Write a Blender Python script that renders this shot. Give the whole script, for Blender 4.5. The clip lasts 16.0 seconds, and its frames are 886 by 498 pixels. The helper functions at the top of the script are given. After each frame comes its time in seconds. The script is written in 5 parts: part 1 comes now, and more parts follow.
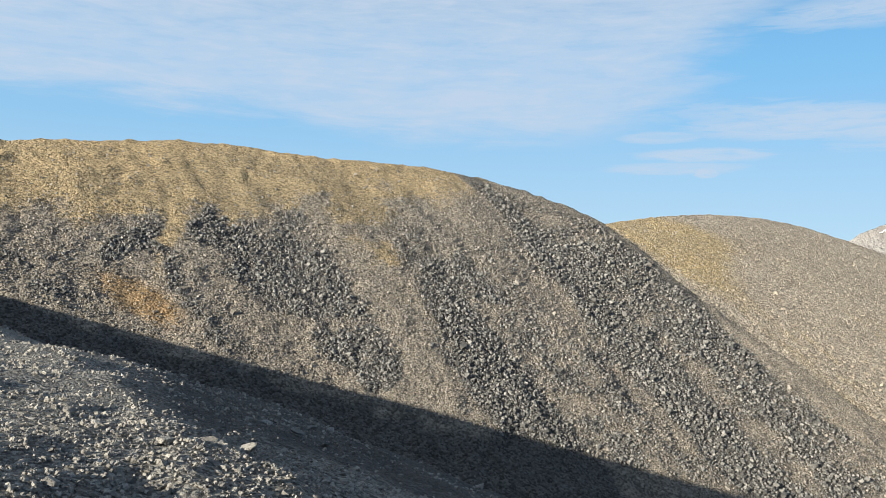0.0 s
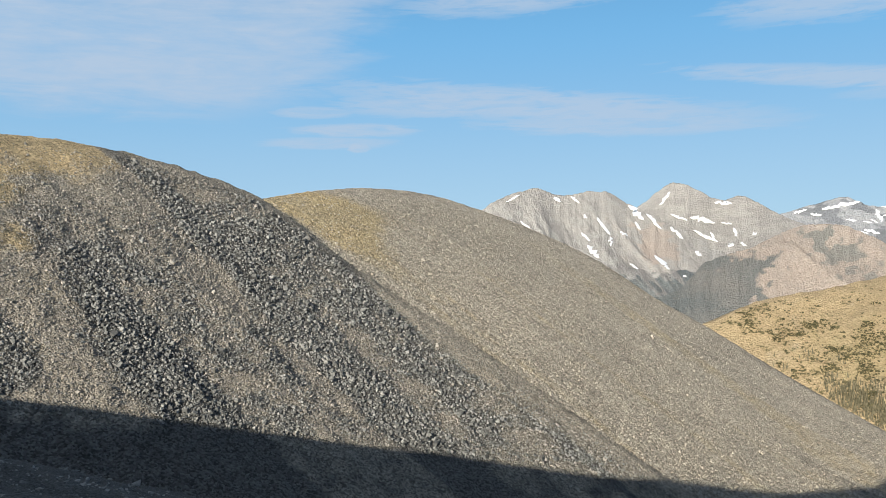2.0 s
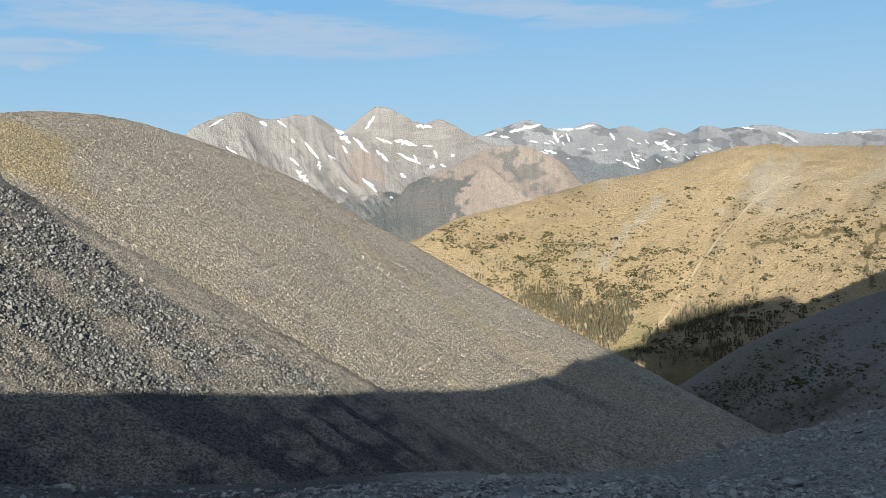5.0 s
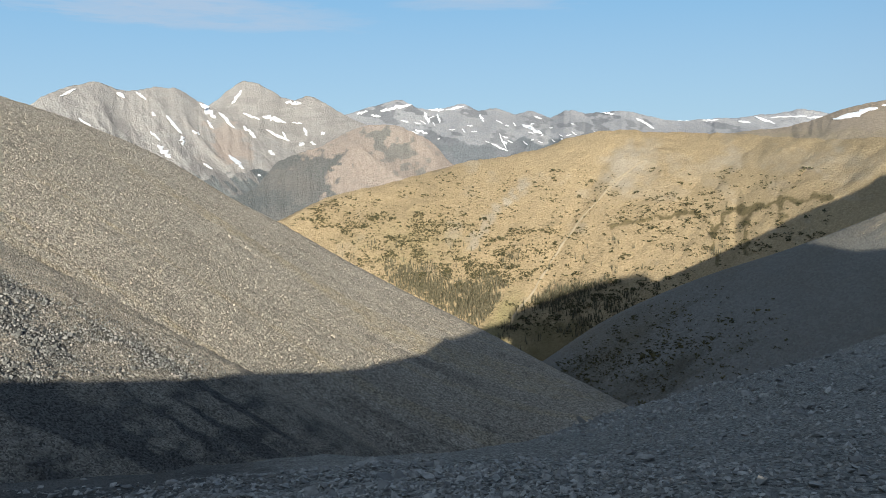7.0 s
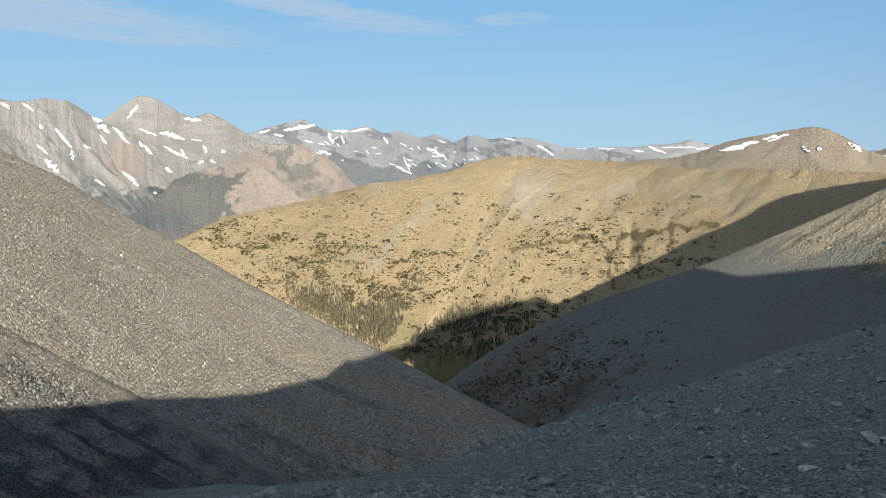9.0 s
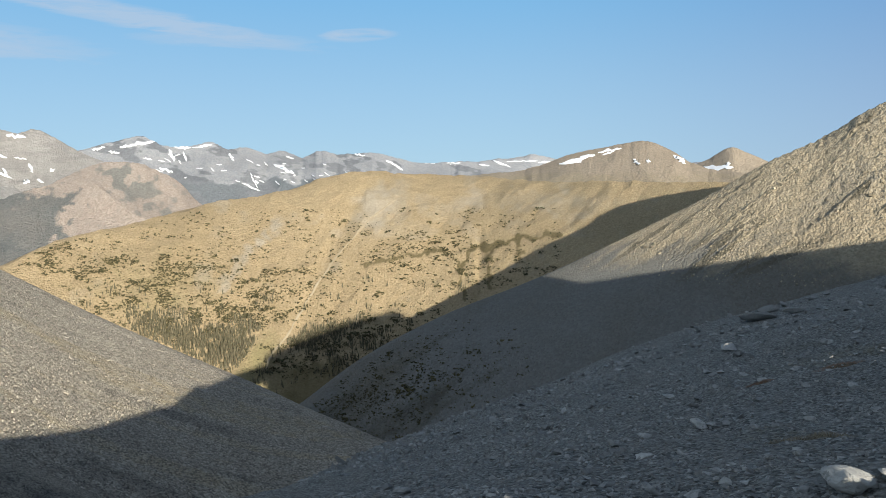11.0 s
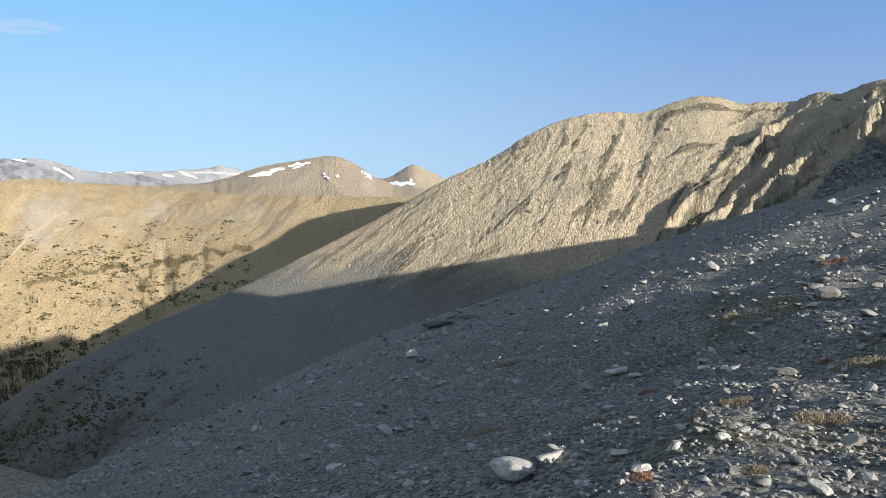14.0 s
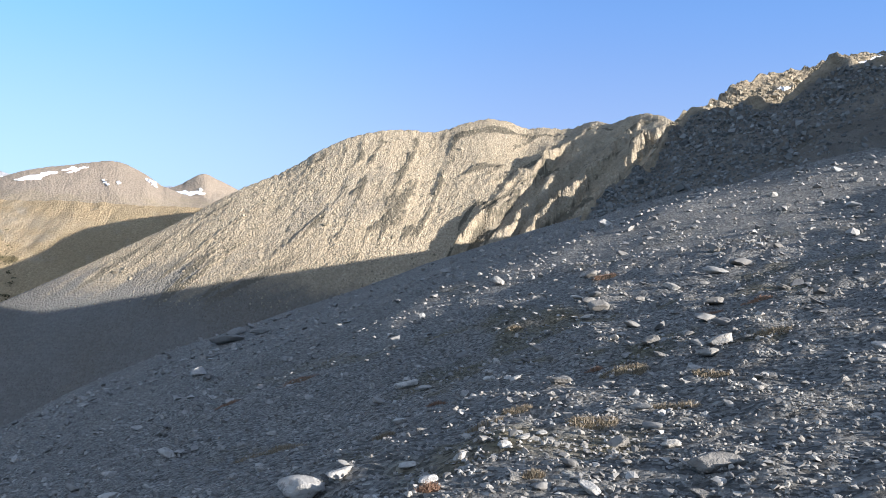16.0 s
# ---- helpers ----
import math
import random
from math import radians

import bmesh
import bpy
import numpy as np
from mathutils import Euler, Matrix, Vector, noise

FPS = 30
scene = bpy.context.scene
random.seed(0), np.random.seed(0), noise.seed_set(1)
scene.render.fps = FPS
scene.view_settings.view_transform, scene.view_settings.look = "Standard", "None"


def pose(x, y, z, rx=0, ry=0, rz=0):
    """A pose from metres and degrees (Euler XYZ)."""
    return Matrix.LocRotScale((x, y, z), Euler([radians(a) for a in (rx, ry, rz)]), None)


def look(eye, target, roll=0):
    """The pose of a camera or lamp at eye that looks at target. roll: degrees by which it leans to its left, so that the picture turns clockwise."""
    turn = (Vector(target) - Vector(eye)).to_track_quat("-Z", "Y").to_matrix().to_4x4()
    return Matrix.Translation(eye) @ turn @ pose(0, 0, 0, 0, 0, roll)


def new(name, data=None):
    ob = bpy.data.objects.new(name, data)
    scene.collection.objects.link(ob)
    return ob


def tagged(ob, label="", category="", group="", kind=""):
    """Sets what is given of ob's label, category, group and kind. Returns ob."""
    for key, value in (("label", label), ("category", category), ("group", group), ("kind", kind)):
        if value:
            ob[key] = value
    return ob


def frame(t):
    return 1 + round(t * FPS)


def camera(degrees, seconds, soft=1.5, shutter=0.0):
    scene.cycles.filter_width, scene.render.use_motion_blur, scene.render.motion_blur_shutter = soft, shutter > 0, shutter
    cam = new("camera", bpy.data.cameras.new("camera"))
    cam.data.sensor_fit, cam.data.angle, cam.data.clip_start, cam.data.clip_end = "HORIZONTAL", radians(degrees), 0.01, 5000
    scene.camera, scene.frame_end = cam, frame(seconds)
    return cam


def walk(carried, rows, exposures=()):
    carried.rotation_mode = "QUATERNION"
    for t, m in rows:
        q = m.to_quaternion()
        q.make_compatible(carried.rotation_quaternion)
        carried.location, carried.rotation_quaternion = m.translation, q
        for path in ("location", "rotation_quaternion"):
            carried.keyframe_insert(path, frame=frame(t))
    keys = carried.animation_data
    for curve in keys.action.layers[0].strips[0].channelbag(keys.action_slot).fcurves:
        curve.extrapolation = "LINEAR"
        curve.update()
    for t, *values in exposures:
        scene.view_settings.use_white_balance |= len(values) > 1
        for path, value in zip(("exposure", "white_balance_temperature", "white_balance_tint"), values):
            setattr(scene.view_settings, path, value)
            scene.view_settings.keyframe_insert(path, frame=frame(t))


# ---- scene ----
EYE = 1.6
cam = camera(58.2, 16.0, soft=0.5)
# seconds, metres from the first eye (right, ahead, up), yaw, pitch, roll
ROWS = [
    (0.0, -0.00, 0.00, 0.00, 0.00, 0.99, -1.01),
    (0.5, 0.06, -0.05, 0.02, -8.06, 1.12, -0.55),
    (1.0, 0.15, -0.05, 0.08, -15.38, 0.90, 0.31),
    (1.5, 0.22, -0.08, 0.17, -20.40, 0.04, 0.68),
    (2.0, 0.21, -0.14, 0.24, -24.13, -0.91, 1.24),
    (2.5, 0.20, -0.11, 0.24, -28.74, -1.62, 1.21),
    (3.0, 0.25, -0.03, 0.18, -33.49, -2.03, 1.39),
    (3.5, 0.30, -0.03, 0.10, -37.78, -2.32, 1.42),
    (4.0, 0.30, -0.07, 0.03, -40.53, -2.76, 1.81),
    (4.5, 0.23, -0.09, -0.02, -42.79, -4.98, 2.08),
    (4.7, 0.22, -0.08, 0.02, -43.51, -6.03, 2.13),
    (6.8, 0.29, -0.06, 0.13, -53.24, -8.53, 1.14),
    (7.0, 0.36, -0.03, 0.18, -54.00, -8.68, 0.90),
    (7.5, 0.38, -0.00, 0.17, -55.93, -8.62, 0.61),
    (8.0, 0.38, 0.03, 0.20, -57.39, -8.10, 0.80),
    (8.2, 0.39, 0.05, 0.24, -57.96, -7.68, 0.68),
    (10.3, 0.41, 0.02, 0.20, -67.65, -6.47, -0.69),
    (10.5, 0.42, -0.03, 0.15, -68.88, -6.03, -0.03),
    (11.0, 0.39, -0.06, 0.15, -71.55, -5.95, -0.02),
    (11.5, 0.38, -0.08, 0.16, -74.41, -5.85, -0.12),
    (12.0, 0.38, -0.09, 0.16, -77.32, -5.72, -0.13),
    (12.5, 0.37, -0.09, 0.16, -80.03, -5.64, -0.25),
    (13.0, 0.37, -0.08, 0.17, -82.81, -5.51, -0.71),
    (13.5, 0.40, -0.09, 0.17, -86.81, -5.35, -1.17),
    (14.0, 0.43, -0.11, 0.17, -93.48, -4.72, -1.39),
    (14.5, 0.46, -0.13, 0.17, -97.24, -4.41, -1.70),
    (15.0, 0.47, -0.14, 0.17, -100.44, -4.22, -1.91),
    (15.5, 0.47, -0.14, 0.17, -104.79, -3.52, -2.45),
    (16.0, 0.47, -0.15, 0.17, -108.09, -3.14, -3.10),
]
walk(cam, [(t, pose(x, y, EYE + z, 90 + pitch, roll, yaw)) for t, x, y, z, yaw, pitch, roll in ROWS], [(0.0, 0.74, 6000, 9), (1.5, 0.60, 5850, 8), (3.0, 0.49, 5700, 7), (11.0, 0.53, 5750, 7), (12.0, 0.58, 5750, 7), (13.5, 0.72, 5750, 9), (14.5, 0.88, 5650, 11), (16.0, 1.05, 5480, 15)])

# ---------------------------------------------------------------- light
SUN_BEARING, SUN_HEIGHT = 225.0, 16.8      # clockwise from +Y, degrees
world = bpy.data.worlds.new("sky")
scene.world = world
world.use_nodes = True


class Nodes:
    """A short way to write a node tree."""

    def __init__(self, tree):
        self.tree = tree
        tree.nodes.clear()

    def put(self, kind, inputs=(), **settings):
        node = self.tree.nodes.new(kind)
        for key, value in settings.items():
            setattr(node, key, value)
        for key, value in dict(inputs).items():
            if isinstance(value, bpy.types.NodeSocket):
                self.tree.links.new(value, node.inputs[key])
            else:
                node.inputs[key].default_value = value
        return node

    def math(self, op, a, b=0.0, clamp=False):
        return self.put("ShaderNodeMath", {0: a, 1: b}, operation=op, use_clamp=clamp).outputs[0]

    def ramp(self, value, lo, hi, a=0.0, b=1.0, smooth=True):
        n = self.put("ShaderNodeMapRange", {0: value, 1: lo, 2: hi, 3: a, 4: b}, interpolation_type="SMOOTHSTEP" if smooth else "LINEAR")
        return n.outputs[0]

    def mix(self, f, a, b, blend="MIX"):
        n = self.put("ShaderNodeMix", data_type="RGBA", blend_type=blend)
        for i, v in ((0, f), (6, a), (7, b)):
            if isinstance(v, bpy.types.NodeSocket):
                self.tree.links.new(v, n.inputs[i])
            else:
                n.inputs[i].default_value = v if i == 0 else (*v, 1)
        return n.outputs[2]

    def noise(self, vec, scale, detail=4.0, rough=0.55, out="Fac", distort=0.0):
        return self.put("ShaderNodeTexNoise", {"Vector": vec, "Scale": scale, "Detail": detail, "Roughness": rough, "Distortion": distort}).outputs[out]

    def scaled(self, vec, s, turn=(0, 0, 0), move=(0, 0, 0)):
        return self.put("ShaderNodeMapping", {"Vector": vec, "Location": move, "Rotation": turn, "Scale": s}).outputs[0]


n = Nodes(world.node_tree)
sky = n.put("ShaderNodeTexSky", sky_type="NISHITA", sun_disc=False, sun_elevation=radians(SUN_HEIGHT), sun_rotation=radians(SUN_BEARING),
            altitude=4200.0, air_density=1.0, dust_density=0.05, ozone_density=3.0)
way = n.put("ShaderNodeTexCoord").outputs["Generated"]
sep = n.put("ShaderNodeSeparateXYZ", {0: way})
up = n.math("MAXIMUM", sep.outputs[2], 0.0)
bearing = n.math("MULTIPLY", n.math("ARCTAN2", sep.outputs[0], sep.outputs[1]), 57.2958)
height = n.math("MULTIPLY", n.math("ARCSINE", sep.outputs[2]), 57.2958)
dome = n.put("ShaderNodeCombineXYZ", {0: bearing, 1: height, 2: 0.0}).outputs[0]
big = n.math("SUBTRACT", n.noise(n.scaled(dome, (0.055, 0.16, 1), (0, 0, radians(-5))), 1.0, 6.0, 0.6, distort=0.5), 0.5)
fine = n.math("SUBTRACT", n.noise(n.scaled(dome, (0.085, 0.62, 1), (0, 0, radians(3)), (3.1, 0.7, 0)), 1.0, 8.0, 0.66, distort=0.9), 0.5)
wool = n.math("SUBTRACT", n.noise(n.scaled(dome, (0.22, 0.75, 1), (0, 0, radians(-12)), (1.0, 4.0, 0)), 1.0, 7.0, 0.62, distort=0.4), 0.5)
wisp = n.math("SUBTRACT", n.noise(n.scaled(dome, (0.3, 2.3, 1), (0, 0, radians(4)), (7.0, 2.0, 0)), 1.0, 8.0, 0.62, distort=0.6), 0.5)
# a soft sheet of high cloud to the north that ends raggedly eastwards
edge = n.math("SUBTRACT", n.math("ADD", height, n.math("MULTIPLY", big, 4.0)), n.math("SUBTRACT", 9.0, n.math("MULTIPLY", bearing, 0.06)))
east = n.math("SUBTRACT", bearing, n.math("MULTIPLY", n.math("SUBTRACT", height, 9.5), 1.5))
sheet = n.math("MULTIPLY", n.ramp(n.math("ADD", edge, n.math("MULTIPLY", fine, 3.5)), -1.0, 1.6), n.ramp(n.math("ADD", east, n.math("ADD", n.math("MULTIPLY", big, 16.0), n.math("MULTIPLY", fine, 14.0))), 15.0, 7.0))
sheet = n.math("MULTIPLY", sheet, n.math("ADD", 0.82, n.math("ADD", n.math("MULTIPLY", wool, 0.8), n.math("ADD", n.math("MULTIPLY", wisp, 0.5), n.math("MULTIPLY", fine, 0.9)))), clamp=True)
# single streaks: bearing, height, half length and half depth in degrees, rise for each degree of bearing, density
STREAKS = [(31.5, 9.0, 16.0, 1.3, -0.11, 0.85), (37.0, 7.5, 11.0, 0.8, -0.04, 0.75), (51.0, 9.6, 11.5, 0.75, -0.13, 0.8), (65.5, 9.05, 2.6, 0.42, 0.05, 0.9), (18.0, 7.65, 5.0, 0.5, 0.0, 0.85), (16.0, 6.75, 5.0, 0.45, 0.0, 0.7),
           (15.0, 8.9, 3.0, 0.45, 0.0, 0.7), (24.5, 9.5, 8.0, 1.1, 0.0, 0.85), (18.2, 6.45, 0.9, 0.4, 0.0, 1.0), (52.0, 14.6, 9.0, 1.5, 0.02, 0.8), (30.0, 16.5, 9.0, 1.2, 0.05, 0.8), (56.5, 8.5, 6.0, 0.6, 0.0, 0.5)]
cloud = sheet
ragged = n.math("ADD", n.math("MULTIPLY", wisp, 2.2), n.math("ADD", n.math("MULTIPLY", fine, 1.6), n.math("MULTIPLY", wool, 0.8)))
grain_of_cloud = n.math("ADD", 0.85, n.math("ADD", n.math("MULTIPLY", wisp, 2.0), n.math("ADD", n.math("MULTIPLY", fine, 2.0), n.math("MULTIPLY", wool, 1.2))), clamp=True)
for a, e, wide, deep, rise, dense in STREAKS:
    along = n.math("DIVIDE", n.math("SUBTRACT", bearing, a), wide)
    across = n.math("DIVIDE", n.math("SUBTRACT", n.math("SUBTRACT", height, e), n.math("MULTIPLY", along, wide * rise)), deep)
    away = n.math("ADD", n.math("ADD", n.math("MULTIPLY", along, along), n.math("MULTIPLY", across, across)), ragged)
    cloud = n.math("MAXIMUM", cloud, n.math("MULTIPLY", n.math("MULTIPLY", n.ramp(away, 1.3, 0.35), dense), grain_of_cloud))
haze = n.ramp(up, 0.22, 0.5, 0.85, 0.0)
far_side = n.ramp(bearing, 72.0, 120.0)
band = n.mix(n.ramp(up, 0.0, 0.28), n.mix(far_side, (7.2, 9.8, 11.3), (5.7, 6.9, 9.0)), n.mix(far_side, (3.5, 7.75, 11.7), (2.75, 5.0, 8.9)))
paint = n.mix(haze, sky.outputs[0], band)
paint = n.mix(n.math("MULTIPLY", cloud, 0.85), paint, (8.0, 8.9, 10.0))
n.put("ShaderNodeOutputWorld", {0: n.put("ShaderNodeBackground", {"Color": paint, "Strength": 0.0455}).outputs[0]})

sun = new("sun", bpy.data.lights.new("sun", "SUN"))
sun.data.energy, sun.data.angle, sun.data.color = 6.1, radians(0.53), (1.0, 0.855, 0.66)
b, h = radians(SUN_BEARING), radians(SUN_HEIGHT)
sun.matrix_world = look((math.sin(b) * math.cos(h) * 300, math.cos(b) * math.cos(h) * 300, math.sin(h) * 300), (0, 0, 0))


# ---------------------------------------------------------------- numbers
def lattice(ix, iy, iz, seed):
    ix, iy, iz = np.atleast_1d(ix), np.atleast_1d(iy), np.atleast_1d(iz)
    h = (ix.astype(np.int64) * 374761393 + iy.astype(np.int64) * 668265263 + iz.astype(np.int64) * 2147483647 + seed * 974634777) & 0xFFFFFFFF
    h = ((h ^ (h >> 13)) * 1274126177) & 0xFFFFFFFF
    h = ((h ^ (h >> 16)) * 2246822519) & 0xFFFFFFFF
    return ((h ^ (h >> 15)) & 0xFFFFFF) / float(0xFFFFFF) * 2 - 1


def value_noise(x, y, z, seed=0):
    """Smooth noise between -1 and 1."""
    x, y, z = np.broadcast_arrays(np.asarray(x, float), np.asarray(y, float), np.asarray(z, float))
    fx, fy, fz = np.floor(x), np.floor(y), np.floor(z)
    u, v, w = x - fx, y - fy, z - fz
    u, v, w = (a * a * a * (a * (a * 6 - 15) + 10) for a in (u, v, w))
    out = 0
    for i in (0, 1):
        for j in (0, 1):
            for k in (0, 1):
                out = out + lattice(fx + i, fy + j, fz + k, seed) * (u if i else 1 - u) * (v if j else 1 - v) * (w if k else 1 - w)
    return out


def fbm(x, y, z, seed=0, octaves=4, gain=0.5):
    total, amp = 0, 1.0
    for o in range(octaves):
        total = total + amp * value_noise(x, y, z, seed + o * 17)
        x, y, z, amp = x * 2.03, y * 2.03, z * 2.03, amp * gain
    return total


def ridged(x, y, z, seed=0, octaves=4, gain=0.5):
    total, amp = 0, 1.0
    for o in range(octaves):
        total = total + amp * (1 - 2 * np.abs(value_noise(x, y, z, seed + o * 31)))
        x, y, z, amp = x * 2.07, y * 2.07, z * 2.07, amp * gain
    return total


def smooth(a, lo, hi):
    t = np.clip((a - lo) / (hi - lo), 0, 1)
    return t * t * (3 - 2 * t)


def curve(points, x):
    """A smooth curve through points whose first number is the place along it; one column for each further number."""
    p = np.array(points, float)
    k, v = p[:, 0], p[:, 1:]
    m = np.gradient(v, k, axis=0)
    i = np.clip(np.searchsorted(k, x) - 1, 0, len(k) - 2)
    h = (k[i + 1] - k[i])[:, None]
    t = np.clip((x - k[i])[:, None] / h, 0, 1)
    return (2 * t**3 - 3 * t**2 + 1) * v[i] + (t**3 - 2 * t**2 + t) * h * m[i] + (-2 * t**3 + 3 * t**2) * v[i + 1] + (t**3 - t**2) * h * m[i + 1]


def blob(az, el, a, e, wa, we, turn=0.0):
    """A soft patch round a bearing and height angle, in degrees."""
    c, s = math.cos(radians(turn)), math.sin(radians(turn))
    u, v = (az - a) * c + (el - e) * s, -(az - a) * s + (el - e) * c
    return np.exp(-((u / wa) ** 2 + (v / we) ** 2))


def line_mask(az, el, points, wide):
    """A soft line through bearings and height angles."""
    best = np.full(np.shape(az), 99.0)
    for (a0, e0), (a1, e1) in zip(points, points[1:]):
        t = np.clip(((az - a0) * (a1 - a0) + (el - e0) * (e1 - e0)) / ((a1 - a0) ** 2 + (e1 - e0) ** 2), 0, 1)
        best = np.minimum(best, np.hypot(az - a0 - t * (a1 - a0), el - e0 - t * (e1 - e0)))
    return np.exp(-(best / wide) ** 2)


# ---------------------------------------------------------------- materials
def surface(name, rock, grass=None, dark=None, soil=None, grain=1.0, relief=0.5, rough=0.95, fine=1.0, cells=0.0, tone=1.0, spread=(0.5, 1.3), scree=None):
    """Mountain ground: two rock colours, with the mesh's own masks for grass, dark boulder fields and red soil; some
    also carry shade put into the colour. grain: metres of the smallest patches.
    """
    mat = bpy.data.materials.new(name)
    mat.use_nodes = True
    n = Nodes(mat.node_tree)
    rock, grass, dark, soil, scree = (layer and tuple(tuple(c * tone for c in colour) for colour in layer) for layer in (rock, grass, dark, soil, scree))
    pos = n.put("ShaderNodeNewGeometry").outputs["Position"]
    small = n.noise(pos, 1.0 / grain, 5.0, 0.7)
    mid = n.noise(pos, 0.13 / grain, 5.0, 0.6)
    wide = n.noise(pos, 0.02 / grain, 4.0, 0.6)
    col = n.mix(n.ramp(small, 0.3, 0.7), rock[0], rock[1])
    col = n.mix(n.ramp(mid, 0.35, 0.72, 0.0, 0.45), col, rock[2] if len(rock) > 2 else rock[0])

    def over(mask, colours, edge, col):
        at = n.put("ShaderNodeAttribute", attribute_name=mask, attribute_type="GEOMETRY").outputs["Fac"]
        at = n.math("ADD", at, n.math("MULTIPLY", n.math("SUBTRACT", n.math("ADD", small, mid), 1.0), edge))
        return n.mix(n.ramp(at, 0.15, 0.85, 0.0, 0.9), col, n.mix(n.ramp(n.math("ADD", small, wide), 0.7, 1.3), *colours))

    if soil:
        col = over("soil", soil, 0.5, col)
    if grass:
        col = over("grass", grass, 0.7, col)
    if dark:
        col = over("dark", dark, 0.7, col)
    if scree:
        col = over("scree", scree, 0.5, col)
    col = n.mix(n.ramp(wide, 0.35, 0.7, 0.0, 0.25), col, tuple(c * 0.72 for c in rock[0]))
    grit = n.noise(pos, 3.5 / grain, 4.0, 0.75)
    if cells:                                          # the single stones of the surface, each with its own shade
        stones = n.put("ShaderNodeTexVoronoi", {"Vector": pos, "Scale": 1.0 / cells, "Randomness": 1.0})
        shade = n.ramp(n.put("ShaderNodeSeparateColor", {0: stones.outputs["Color"]}).outputs[0], 0.0, 1.0, *spread, smooth=False)
        col = n.mix(1.0, col, n.put("ShaderNodeCombineColor", {0: shade, 1: shade, 2: shade}).outputs[0], "MULTIPLY")
        grit = n.math("SUBTRACT", grit, n.math("MULTIPLY", stones.outputs["Distance"], 1.6))
    height = n.math("ADD", n.math("MULTIPLY", small, 0.7), n.math("MULTIPLY", grit, (0.55 if cells else 0.3) * fine))
    bump = n.put("ShaderNodeBump", {"Height": height, "Strength": relief, "Distance": grain * 0.8}).outputs[0]
    shader = n.put("ShaderNodeBsdfPrincipled", {"Base Color": col, "Roughness": rough, "Normal": bump, "Specular IOR Level": 0.15})
    n.put("ShaderNodeOutputMaterial", {0: shader.outputs[0]})
    return mat


def stone(name, a, b, lichen=None, rough=0.85, scale=3.0, relief=0.35, distance=0.05):
    """Loose stone, each piece a little different."""
    mat = bpy.data.materials.new(name)
    mat.use_nodes = True
    n = Nodes(mat.node_tree)
    geo = n.put("ShaderNodeNewGeometry")
    pos = geo.outputs["Position"]
    each = n.math("FRACT", n.math("ADD", geo.outputs["Random Per Island"], n.put("ShaderNodeObjectInfo").outputs["Random"]))
    col = n.mix(n.math("POWER", each, 1.5), a, b)
    grain = n.noise(pos, scale, 5.0, 0.7)
    col = n.mix(n.ramp(grain, 0.35, 0.75, 0.0, 0.6), col, tuple(c * 0.55 for c in a))
    if lichen:
        col = n.mix(n.ramp(n.noise(pos, scale * 0.6, 4.0, 0.7), 0.56, 0.64, 0.0, 0.8), col, lichen)
    bump = n.put("ShaderNodeBump", {"Height": grain, "Strength": relief, "Distance": distance}).outputs[0]
    shader = n.put("ShaderNodeBsdfPrincipled", {"Base Color": col, "Roughness": rough, "Normal": bump, "Specular IOR Level": 0.25})
    n.put("ShaderNodeOutputMaterial", {0: shader.outputs[0]})
    return mat


def plain(name, a, b, scale=2.0, rough=0.9):
    mat = bpy.data.materials.new(name)
    mat.use_nodes = True
    n = Nodes(mat.node_tree)
    pos = n.put("ShaderNodeNewGeometry")
    f = n.math("ADD", n.math("MULTIPLY", n.noise(pos.outputs["Position"], scale, 4.0, 0.65), 0.6), n.math("MULTIPLY", pos.outputs["Random Per Island"], 0.4))
    col = n.mix(n.ramp(f, 0.25, 0.75), a, b)
    shader = n.put("ShaderNodeBsdfPrincipled", {"Base Color": col, "Roughness": rough, "Specular IOR Level": 0.2})
    n.put("ShaderNodeOutputMaterial", {0: shader.outputs[0]})
    return mat


DARK_ROCK = ((0.092, 0.092, 0.087), (0.205, 0.202, 0.19))
# dark pair puts the gully side's shade into the ground's colour
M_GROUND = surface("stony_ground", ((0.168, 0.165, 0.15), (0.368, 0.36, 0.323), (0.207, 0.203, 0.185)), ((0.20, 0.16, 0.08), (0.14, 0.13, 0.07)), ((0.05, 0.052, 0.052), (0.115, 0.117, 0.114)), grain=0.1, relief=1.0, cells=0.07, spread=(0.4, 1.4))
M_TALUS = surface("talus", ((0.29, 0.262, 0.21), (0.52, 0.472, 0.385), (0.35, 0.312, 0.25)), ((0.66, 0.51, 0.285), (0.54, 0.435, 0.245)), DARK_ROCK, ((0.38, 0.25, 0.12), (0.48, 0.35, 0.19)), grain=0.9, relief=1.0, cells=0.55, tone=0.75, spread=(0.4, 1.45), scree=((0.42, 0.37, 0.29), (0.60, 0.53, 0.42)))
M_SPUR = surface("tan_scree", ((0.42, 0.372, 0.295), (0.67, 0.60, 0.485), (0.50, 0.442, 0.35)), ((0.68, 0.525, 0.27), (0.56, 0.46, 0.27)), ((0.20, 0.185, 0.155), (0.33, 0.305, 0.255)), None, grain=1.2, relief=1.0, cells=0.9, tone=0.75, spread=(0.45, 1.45))
